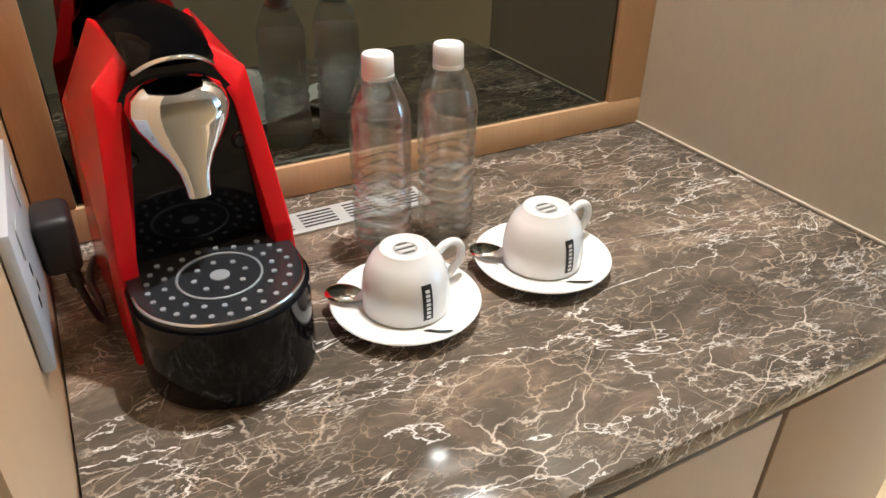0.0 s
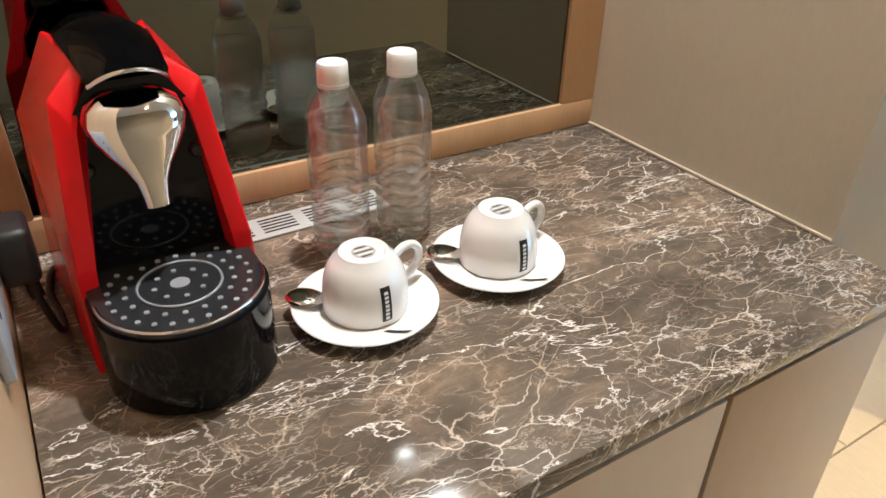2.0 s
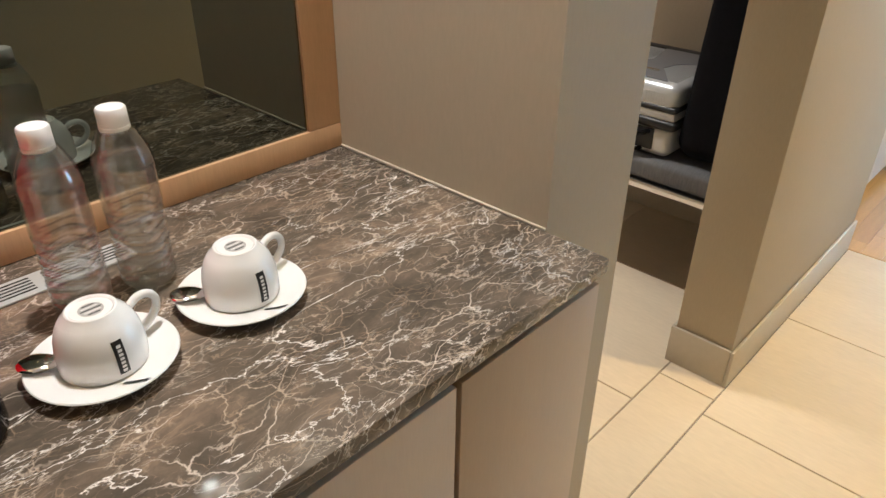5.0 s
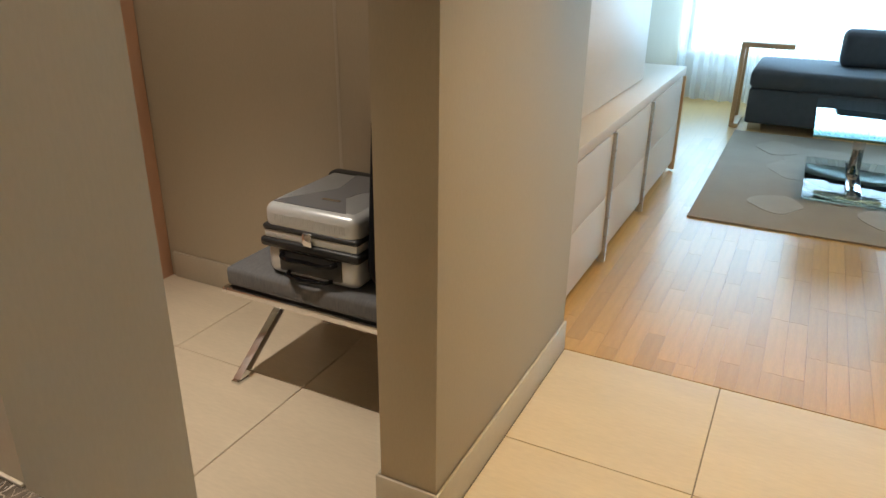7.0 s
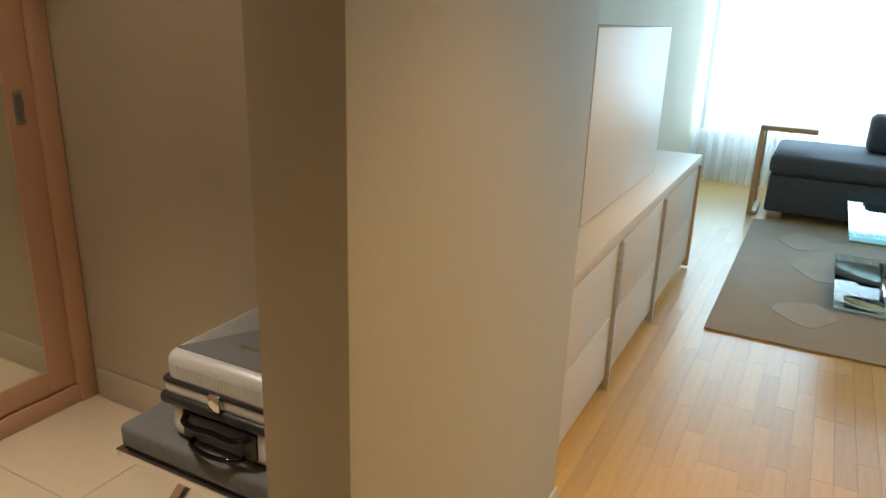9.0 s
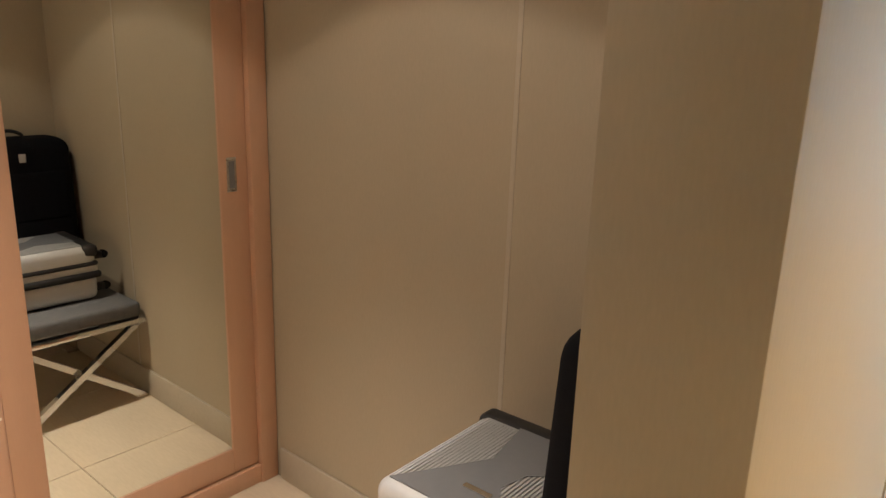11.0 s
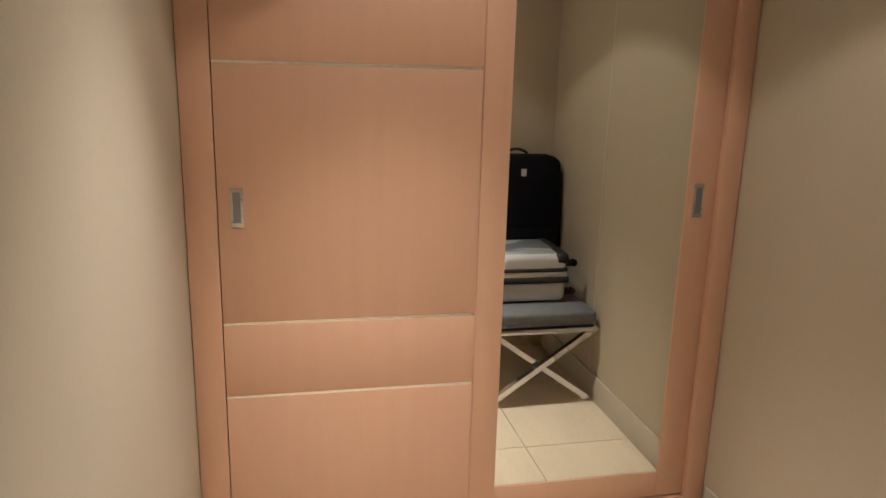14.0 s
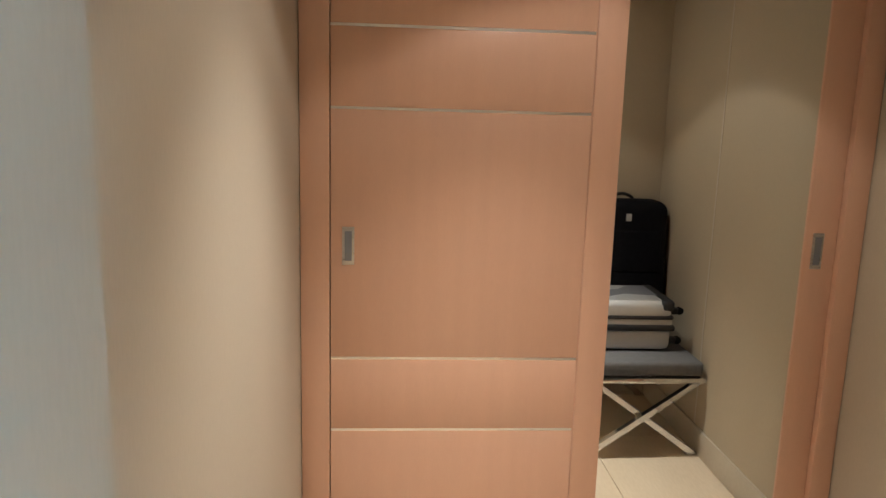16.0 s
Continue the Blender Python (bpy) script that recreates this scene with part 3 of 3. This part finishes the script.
part("back_cushion", bm, SOFAFABRIC, sofa, smooth=True)
for fy in (-2.3, -0.13):
    for fx in (0.03, 0.8):
        bx("foot", (fx, fy, 0.0), (fx + 0.06, fy + 0.1, 0.059), STEEL, sofa, 0.003)

side = thing("side_table", "c-shaped light wood side table beside the sofa", "side table", pose(7.36, 0.5, 0))
bx("tabletop", (-0.2, -0.38, 0.66), (0.2, 0.02, 0.70), FRAMEWOOD, side, 0.003)
bx("upright", (-0.2, -0.015, 0.0305), (-0.16, 0.02, 0.6595), FRAMEWOOD, side, 0.002)
bx("upright", (0.16, -0.015, 0.0305), (0.2, 0.02, 0.6595), FRAMEWOOD, side, 0.002)
bx("foot", (-0.2, -0.05, 0.0), (0.2, 0.02, 0.03), FRAMEWOOD, side, 0.002)

coffee = thing("coffee_table", "glass coffee table with a chrome pedestal on the rug", "coffee table", pose(5.65, -0.39, 0.0165))
bx("base_plate", (-0.39, -0.30, 0.0), (0.65, 0.28, 0.014), GLASS, coffee, 0.003)
bx("pedestal_foot", (-0.30, -0.04, 0.0145), (0.52, 0.04, 0.032), CHROME, coffee, 0.003)
bx("pedestal", (0.22, -0.035, 0.0325), (0.28, 0.035, 0.435), CHROME, coffee, 0.004)
bx("top_bracket", (0.0, -0.10, 0.428), (0.45, 0.10, 0.4352), CHROME, coffee, 0.002)
bx("tabletop", (-0.65, -0.28, 0.4355), (0.55, 0.29, 0.4475), glossy("mirrored_glass", (0.20, 0.42, 0.48), 0.02), coffee, 0.002)

armchair = thing("dark_chair", "dark upholstered chair at the edge of the rug", "chair", pose(4.34, -0.88, 0.0))
bm = bmesh.new()
cube(bm, (-0.3, -0.3, 0.05), (0.3, 0.28, 0.42), 0.05, 4)
part("seat", bm, SOFAFABRIC, armchair, smooth=True)
for fx in (-0.25, 0.21):
    for fy in (-0.25, 0.21):
        bx("leg", (fx, fy, 0.0), (fx + 0.04, fy + 0.04, 0.06), BLACKMATT, armchair)

# sheer curtain in deep folds
bm = bmesh.new()
cols, prev = 420, None
for i in range(cols + 1):
    y = 1.19 - 5.4 * i / cols
    x = 8.22 + 0.045 * math.sin(i * 0.62 + 1.3 * math.sin(i * 0.05)) + 0.015 * math.sin(i * 1.7)
    col = [bm.verts.new((x + 0.012 * math.sin(z * 2 + i * 0.1), y, z)) for z in (0.015, 0.3, 0.8, 1.5, 2.44)]
    if prev:
        for a, b in zip(range(4), range(1, 5)):
            bm.faces.new((prev[a], col[a], col[b], prev[b]))
    prev = col
tagged(part("sheer_curtain", bm, SHEER, smooth=True), "white sheer curtain hanging in folds before the window", "curtain")

# ---- coffee machine ----
machine = thing("coffee_machine", "red and black capsule coffee machine with a chrome spout", "coffee machine", pose(0.2955, 0.8625, 0.8505, 0, 0, 1))


def loft(name, a, b, side, material, parent, label="", bevel=0.003):
    """A shell between two outlines of x, y, z, mirrored by side."""
    bm = bmesh.new()
    va, vb = [bm.verts.new((side * p[0], *p[1:])) for p in a], [bm.verts.new((side * p[0], *p[1:])) for p in b]
    bm.faces.new(va)
    bm.faces.new(vb[::-1])
    for i in range(len(a)):
        j = (i + 1) % len(a)
        bm.faces.new((va[i], vb[i], vb[j], va[j]))
    bmesh.ops.bevel(bm, geom=list(bm.edges), offset=bevel, segments=2, affect="EDGES", profile=0.5)
    return part(name, bm, material, parent, label, smooth=True)


OUTER = [(0.077, -0.036, 0.0), (0.073, -0.030, 0.10), (0.059, -0.002, 0.238), (0.029, 0.022, 0.258), (0.042, 0.11, 0.262), (0.078, 0.152, 0.18), (0.086, 0.160, 0.0)]
INNER = [(0.065, -0.034, 0.0), (0.057, -0.027, 0.10), (0.046, -0.010, 0.212), (0.027, 0.002, 0.256), (0.032, 0.11, 0.256), (0.05, 0.154, 0.19), (0.064, 0.160, 0.0)]
for side_x in (-1, 1):
    loft("side_panel", OUTER, INNER, side_x, RED, machine, "glossy red side panel")
bm = bmesh.new()
prism(bm, [(-0.066, 0.0), (0.066, 0.0), (0.060, 0.10), (0.049, 0.215), (0.028, 0.246), (-0.028, 0.246), (-0.049, 0.215), (-0.060, 0.10)], -0.006, 0.15, 1)
part("body", bm, BLACKGLOSS, machine, "gloss black body")

# drip tray: a drum with a flat back and a perforated lid
def drum(bm, r, depth, z0, z1, n=28, grow=0.0):
    pts = [(r + grow, depth)]
    pts += [((r + grow) * math.cos(a), -0.058 + (r + grow) * math.sin(a)) for a in [-math.pi * k / n for k in range(n + 1)]]
    pts += [(-r - grow, depth)]
    prism(bm, pts, z0, z1, 2)


bm = bmesh.new()
drum(bm, 0.0725, -0.006, 0.004, 0.079)
bmesh.ops.bevel(bm, geom=[e for e in bm.edges if abs(e.verts[0].co.z - e.verts[1].co.z) < 1e-6], offset=0.005, segments=3, affect="EDGES", profile=0.5)
tray = part("drip_tray", bm, BLACKGLOSS, machine, smooth=True)
bm = bmesh.new()
drum(bm, 0.068, -0.006, 0.0, 0.004)
part("tray_foot", bm, BLACKMATT, machine)
bm = bmesh.new()
drum(bm, 0.0695, -0.005, 0.0792, 0.0845)
part("tray_lid", bm, TRAYGREY, tray, smooth=True)
rimpts = [(0.0678 * math.cos(a), -0.058 + 0.0678 * math.sin(a), 0.085) for a in [-math.pi * k / 16 for k in range(17)]]
tube("tray_rim", rimpts, 0.0016, CHROME, tray, "thin chrome rim")
# raised grey discs: the glint at each drain hole is painted as a pale dot
for ring_r, count_ in ((0.021, 8), (0.044, 18), (0.057, 26)):
    for k in range(count_):
        a = 2 * math.pi * k / count_
        px, py = ring_r * math.cos(a), -0.058 + ring_r * math.sin(a)
        if py < -0.012:
            bm = bmesh.new()
            bmesh.ops.create_cone(bm, cap_ends=True, segments=10, radius1=0.0023, radius2=0.0023, depth=0.0012, matrix=Matrix.Translation((px, py, 0.0852)))
            part("drain_hole_glint", bm, GREYSHELL, tray)
bm = bmesh.new()
bmesh.ops.create_cone(bm, cap_ends=True, segments=20, radius1=0.008, radius2=0.008, depth=0.0012, matrix=Matrix.Translation((0, -0.058, 0.0852)))
part("drain_hole_glint", bm, GREYSHELL, tray)
tube("tray_ring", [(0.034 * math.cos(a), -0.058 + 0.034 * math.sin(a), 0.0854) for a in [2 * math.pi * k / 24 for k in range(25)]], 0.0011, GREYSHELL, tray)

# brew head: a drop of chrome that narrows to the spout, in a red surround
def drop(name, profile, y0, material, grow=0.0, label="", parent=None, flat=0.52):
    bm = bmesh.new()
    steps, rings = 32, []
    for w, z, yo in profile:
        rings.append([bm.verts.new(((w + grow) * math.cos(a), y0 + yo + (w * flat + grow) * math.sin(a), z)) for a in [2 * math.pi * k / steps for k in range(steps)]])
    for a, b in zip(rings, rings[1:]):
        for i in range(steps):
            bm.faces.new((a[i], a[(i + 1) % steps], b[(i + 1) % steps], b[i]))
    bm.faces.new(rings[0])
    bm.faces.new(rings[-1][::-1])
    return part(name, bm, material, parent or machine, label, smooth=True)


HEAD = [(0.0092, 0.148, -0.018), (0.0100, 0.157, -0.017), (0.0125, 0.169, -0.014), (0.0195, 0.181, -0.009), (0.0290, 0.193, -0.004), (0.0360, 0.205, 0.000), (0.0380, 0.216, 0.000), (0.0350, 0.227, 0.002), (0.0250, 0.235, 0.005), (0.0080, 0.238, 0.010)]
drop("spout", HEAD, -0.016, CHROME, label="polished chrome spout head")
drop("spout_surround", [(w + 0.003, z + 0.002, yo + 0.012) for w, z, yo in HEAD[3:]], -0.012, RED, label="red surround behind the spout")
for sx in (-0.044, 0.044):
    screw = lathe("screw", [(0.0, 0.0035), (0.0045, 0.0035), (0.0062, 0.001), (0.0062, 0.0), (0.0, 0.0)], BLACKMATT, machine, steps=20)
    screw.matrix_basis = pose(sx, -0.0062, 0.177, 90, 0, 0)
    inner = lathe("screw_ring", [(0.0062, 0.0), (0.0066, 0.0018), (0.0074, 0.0), (0.0062, 0.0)], CHROME, machine, steps=20)
    inner.matrix_basis = pose(sx, -0.0062, 0.177, 90, 0, 0)

# lever over the top, arched across its width
bm = bmesh.new()
n, rows_ = 14, []
for yy, w, zz in ((-0.038, 0.029, 0.261), (-0.018, 0.031, 0.267), (0.02, 0.034, 0.274), (0.06, 0.036, 0.277), (0.12, 0.035, 0.270), (0.15, 0.033, 0.250)):
    rows_.append([bm.verts.new((w * (2 * k / n - 1), yy + 0.020 * abs(2 * k / n - 1) ** 2 * (yy < -0.03), zz - 0.014 * abs(2 * k / n - 1) ** 2.2)) for k in range(n + 1)])
for a, b in zip(rows_, rows_[1:]):
    for k in range(n):
        bm.faces.new((a[k], a[k + 1], b[k + 1], b[k]))
bmesh.ops.solidify(bm, geom=list(bm.faces), thickness=0.006)
part("lever", bm, BLACKGLOSS, machine, "black lever with a bright lip", smooth=True)
tube("lever_lip", [(0.029 * (2 * k / 8 - 1), -0.0395 + 0.020 * abs(2 * k / 8 - 1) ** 2, 0.2615 - 0.014 * abs(2 * k / 8 - 1) ** 2.2) for k in range(9)], 0.0018, CHROME, machine)
bx("head_block", (-0.033, 0.0, 0.212), (0.033, 0.12, 0.250), BLACKGLOSS, machine, 0.008)


# ---- cups on saucers, upside down ----
def cup_set(x, y, turn):
    saucer = thing("saucer", "white porcelain saucer with a black printed mark", "saucer", pose(x, y, 0.8505, 0, 0, turn) @ Matrix.Scale(0.94, 4), "saucers on the counter")
    lathe("dish", [(0.0, 0.003), (0.036, 0.003), (0.040, 0.0), (0.043, 0.0), (0.046, 0.004), (0.066, 0.010), (0.0765, 0.0145), (0.0775, 0.016), (0.0765, 0.0172), (0.064, 0.0135), (0.045, 0.0085), (0.043, 0.0075), (0.030, 0.007), (0.0, 0.007)], PORCELAIN, saucer, steps=64)
    bm = bmesh.new()
    strip = []
    for k in range(7):
        u = k / 6
        r = 0.0515 + 0.021 * u
        a = radians(-94 + 15 * u)
        z = 0.0096 + (0.0172 - 0.0096) * (r - 0.0485) / 0.026
        strip.append([bm.verts.new((r * math.cos(a + d / r), r * math.sin(a + d / r), z + 0.0006)) for d in (-0.003, 0.003)])
    for a, b in zip(strip, strip[1:]):
        bm.faces.new((a[0], a[1], b[1], b[0]))
    part("printed_mark", bm, PRINT, saucer, "black printed stripe")
    cup = thing("coffee_cup", "white porcelain coffee cup turned upside down on its saucer", "cup", pose(x + 0.001, y + 0.002, 0.8578, 0, 0, turn) @ Matrix.Diagonal((0.95, 0.95, 1.0, 1)), "cups on the counter")
    prof = [(0.0435, 0.0), (0.0455, 0.001), (0.0462, 0.012), (0.0458, 0.026), (0.0438, 0.040), (0.0395, 0.053), (0.034, 0.062), (0.0275, 0.0685), (0.0262, 0.0715), (0.0245, 0.0722), (0.0228, 0.0712), (0.0215, 0.0695), (0.0, 0.0690)]
    prof = [(r * 0.965, z * 0.89) for r, z in prof]
    body = lathe("body", prof, PORCELAIN, cup, steps=64)

    def radius(z):
        for (r0, z0), (r1, z1) in zip(prof[1:], prof[2:]):
            if z0 <= z <= z1:
                return r0 + (r1 - r0) * (z - z0) / (z1 - z0)
        return 0.046
    bm = bmesh.new()
    strip = []
    for k in range(9):
        z = 0.007 + 0.036 * k / 8
        r = radius(z) + 0.0006
        strip.append([bm.verts.new((r * math.cos(radians(-87) + d / r), r * math.sin(radians(-87) + d / r), z)) for d in (-0.0055, 0.0, 0.0055)])
    for a, b in zip(strip, strip[1:]):
        for k in (0, 1):
            bm.faces.new((a[k], a[k + 1], b[k + 1], b[k]))
    mark = part("printed_label", bm, PRINT, cup, "upright black printed label")
    bm = bmesh.new()
    strip = []
    for k in range(7):
        for z0 in (0.0092 + 0.0044 * k,):
            quad = []
            for z in (z0, z0 + 0.0030):
                r = radius(z) + 0.0010
                quad += [bm.verts.new((r * math.cos(radians(-87) + d / r), r * math.sin(radians(-87) + d / r), z)) for d in ((-0.002, 0.0025) if z == z0 else (0.0025, -0.002))]
            bm.faces.new(quad)
    part("lettering", bm, PORCELAIN, mark)
    lathe("stamp", [(0.0, 0.0618), (0.0125, 0.0618), (0.0125, 0.0612)], PRINTGREY, cup, "round grey printed stamp under the cup", steps=28)
    for k in (-2, -1, 0, 1, 2):
        w = 0.0105 - 0.0022 * abs(k)
        bx("stamp_line", (-w, k * 0.0042 - 0.0008, 0.0619), (w, k * 0.0042 + 0.0008, 0.0622), PORCELAIN if k % 2 else PRINT, cup)
    h = radians(8)
    pts = [(0.038, 0.044), (0.052, 0.050), (0.066, 0.045), (0.070, 0.032), (0.063, 0.021), (0.052, 0.014), (0.042, 0.012)]
    handle = tube("handle", [(r * math.cos(h), r * math.sin(h), z) for r, z in pts], 0.0045, PORCELAIN, cup)
    spoon = thing("teaspoon", "small steel teaspoon lying bowl-down on the saucer", "spoon", pose(x, y, 0.8505, 0, 0, turn + 151) @ Matrix.Scale(0.94, 4), "teaspoons")
    bm = bmesh.new()
    bmesh.ops.create_uvsphere(bm, u_segments=24, v_segments=12, radius=1)
    for v in bm.verts:
        v.co = Vector((0.062 + v.co.x * 0.021, v.co.y * (0.0165 + 0.002 * v.co.x), 0.0195 + (v.co.z * 0.005 if v.co.z > 0 else v.co.z * 0.001) + 0.0018 * v.co.x))
    part("bowl", bm, CHROME, spoon, smooth=True)
    tube("stem", [(0.043, 0, 0.0185), (0.048, 0, 0.0195), (0.056, 0, 0.021)], 0.0022, STEEL, spoon)


cup_set(0.4610, 0.794, 0)
cup_set(0.6235, 0.798, 1)


# ---- water bottles ----
def bottle(x, y, turn):
    b = thing("water_bottle", "clear plastic water bottle with a white screw cap, unopened", "bottle", pose(x, y, 0.8505, 0, 0, turn), "water bottles")
    prof = [(0.0, 0.006), (0.012, 0.004), (0.022, 0.0), (0.027, 0.001), (0.0305, 0.006), (0.0318, 0.012)]
    z = 0.014
    for k in range(6):  # waist waves
        prof += [(0.0322, z), (0.0318, z + 0.004), (0.0298, z + 0.0075), (0.0312, z + 0.011)]
        z += 0.0135
    prof += [(0.0322, z), (0.0305, z + 0.003), (0.0322, z + 0.006)]
    z += 0.008
    for k in range(9):  # fine rings
        prof += [(0.0322, z), (0.0315, z + 0.0022)]
        z += 0.0044
    prof += [(0.0322, z + 0.002), (0.0325, z + 0.010), (0.0315, z + 0.018), (0.027, z + 0.032), (0.021, z + 0.045), (0.0150, z + 0.055), (0.0128, z + 0.060), (0.0125, 0.197), (0.0, 0.197)]
    prof = [p for i, p in enumerate(prof) if i == 0 or p[1] > prof[i - 1][1] or p[0] != prof[i - 1][0]]
    shell = [(r, z) for r, z in prof if r > 0 and z < 0.197]
    prof = prof[:-1]
    body = lathe("body", prof, PET, b, steps=40)
    for v in body.data.vertices:  # pressed, uneven waves
        r = math.hypot(v.co.x, v.co.y)
        if r > 0.02 and 0.01 < v.co.z < 0.1:
            a = math.atan2(v.co.y, v.co.x)
            v.co.z += 0.0022 * math.sin(3 * a + 60 * v.co.z + turn)
        elif r > 0.012 and v.co.z <= 0.008:
            a = math.atan2(v.co.y, v.co.x)
            v.co.z += 0.003 * max(0, math.sin(5 * a))
    level = 0.158
    fill = [(r - 0.0012, z + 0.0006) for r, z in shell if z < level - 0.002]
    water = lathe("water", [(0.0, 0.0074)] + fill + [(fill[-1][0] - 0.001, level), (0.0, level)], WATER, b, "still water filling the bottle to its shoulder", steps=40)
    for v in water.data.vertices:
        r = math.hypot(v.co.x, v.co.y)
        if r > 0.02 and 0.01 < v.co.z < 0.1:
            v.co.z += 0.0022 * math.sin(3 * math.atan2(v.co.y, v.co.x) + 60 * v.co.z + turn)
    lathe("neck_ring", [(0.0126, 0.186), (0.0165, 0.187), (0.0165, 0.190), (0.0126, 0.191), (0.0126, 0.186)], PET, b, steps=32)
    cap = lathe("cap", [(0.0128, 0.1915), (0.0160, 0.1915), (0.0162, 0.195), (0.0155, 0.1958), (0.0158, 0.1965), (0.0156, 0.2135), (0.0142, 0.2152), (0.0, 0.2155)], CAPWHITE, b, "white ribbed screw cap", steps=48)
    for i, v in enumerate(cap.data.vertices):
        if 0.1966 < v.co.z < 0.214 and (i % 2):
            v.co.x *= 0.975
            v.co.y *= 0.975


bottle(0.492, 0.914, 0)
bottle(0.570, 0.914, 40)


# ---- socket outlet in the counter, wall sockets, plug and cord ----
plate = thing("counter_grille", "pale metal slotted grille set into the marble counter", "grille", pose(0.475, 1.000, 0.8505, 0, 0, 0))
bx("plate", (-0.11, -0.024, 0.0), (0.11, 0.024, 0.003), PLATEWHITE, plate, 0.001)
for gx in (-0.082, -0.028, 0.028, 0.082):
    for k in range(5):
        bx("slot", (gx - 0.021, -0.0155 + k * 0.0072, 0.0031), (gx + 0.021, -0.0125 + k * 0.0072, 0.0034), DARKGAP, plate)

sock = thing("wall_socket", "grey double wall socket plate on the maple panel", "socket", pose(0.1605, 0.83, 0.985))
bx("plate", (0.0, -0.085, -0.055), (0.009, 0.085, 0.055), PLATEGREY, sock, 0.003)
for sy in (-0.04, 0.045):
    bx("switch", (0.0092, sy - 0.014, 0.018), (0.0105, sy + 0.014, 0.042), PLATEGREY, sock, 0.001)
for k in range(3):
    bx("pin_hole", (0.0092, -0.052 + k * 0.011, -0.022 + (k == 1) * 0.02), (0.0096, -0.046 + k * 0.011, -0.014 + (k == 1) * 0.02), DARKGAP, sock)
plug = thing("power_plug", "black three-pin plug with its cord in the wall socket", "plug", pose(0.170, 0.895, 0.955))
bm = bmesh.new()
cube(bm, (0.0, -0.024, -0.026), (0.030, 0.024, 0.026), 0.007, 3)
part("body", bm, BLACKMATT, plug, smooth=True)
tube("cord", [(0.018, 0.0, -0.024), (0.022, -0.005, -0.055), (0.030, 0.0, -0.092), (0.032, 0.04, -0.101), (0.028, 0.10, -0.1012), (0.045, 0.14, -0.1012), (0.085, 0.15, -0.1012)], 0.0033, BLACKMATT, plug)
tube("cord_grip", [(0.018, 0.0, -0.022), (0.021, -0.004, -0.048)], 0.006, BLACKMATT, plug)


# ---- floor pieces ----
def slab(w, d, bevel=0.0015):
    bm = bmesh.new()
    a = [bm.verts.new(p) for p in ((-w / 2, -d / 2, -0.004), (w / 2, -d / 2, -0.004), (w / 2, d / 2, -0.004), (-w / 2, d / 2, -0.004))]
    b = [bm.verts.new((p.co.x + (bevel if p.co.x < 0 else -bevel), p.co.y + (bevel if p.co.y < 0 else -bevel), 0.0)) for p in a]
    bm.faces.new(b)
    for i in range(4):
        bm.faces.new((a[i], a[(i + 1) % 4], b[(i + 1) % 4], b[i]))
    return bm


SLABS = {}
floor_hall, floor_living = bpy.data.objects["floor_hall"], bpy.data.objects["floor_living"]


def lay(name, x0, x1, y0, y1, material, parent, gap=0.0025, bevel=0.0015):
    w, d = round(x1 - x0 - gap, 4), round(y1 - y0 - gap, 4)
    if w < 0.01 or d < 0.01:
        return
    key = (name, w, d)
    if key not in SLABS:
        first = part(name, slab(w, d, bevel), material, parent)
        SLABS[key] = first.data
        ob = first
    else:
        ob = new(name, SLABS[key])
        ob.parent = parent
    ob.location = ((x0 + x1) / 2, (y0 + y1) / 2, 0)


def laid(xs, ys, name="tile"):
    for x0, x1 in zip(xs, xs[1:]):
        for y0, y1 in zip(ys, ys[1:]):
            lay(name, x0, x1, y0, y1, TILE, floor_hall)


laid([-1.3, -0.6, -0.01, 0.582, 1.175, 1.768, 2.357, 2.943], [-0.9, -0.53, 0.056, 0.612])
laid([1.25, 1.84, 1.914], [0.612, 0.775])
laid([1.1, 1.692, 2.28, 2.743], [0.775, 1.32, 1.90, 2.45])

# oak strips run along the room, in staggered lengths
strip_rnd = random.Random(9)
y = 1.2
count = 0
rest = bmesh.new()
while y > -4.3:
    x = 2.945 - strip_rnd.choice((0.0, 0.09, 0.18, 0.27, 0.36))
    while x < 8.5:
        x0, x1 = max(2.945, x), min(8.5, x + 0.45)
        if x1 - x0 > 0.02:
            if -0.75 < y < 0.75 and x0 < 6.2 and count < 300:
                lay("plank", x0, x1, y - 0.07, y, PLANK, floor_living, 0.0004, 0.0002)
                count += 1
            else:
                vs = [rest.verts.new(p) for p in ((x0, y - 0.0695, 0), (x1 - 0.001, y - 0.0695, 0), (x1 - 0.001, y, 0), (x0, y, 0))]
                rest.faces.new(vs)
        x += 0.45
    y -= 0.07
tagged(part("planks", rest, PLANK, floor_living), kind="stuff")
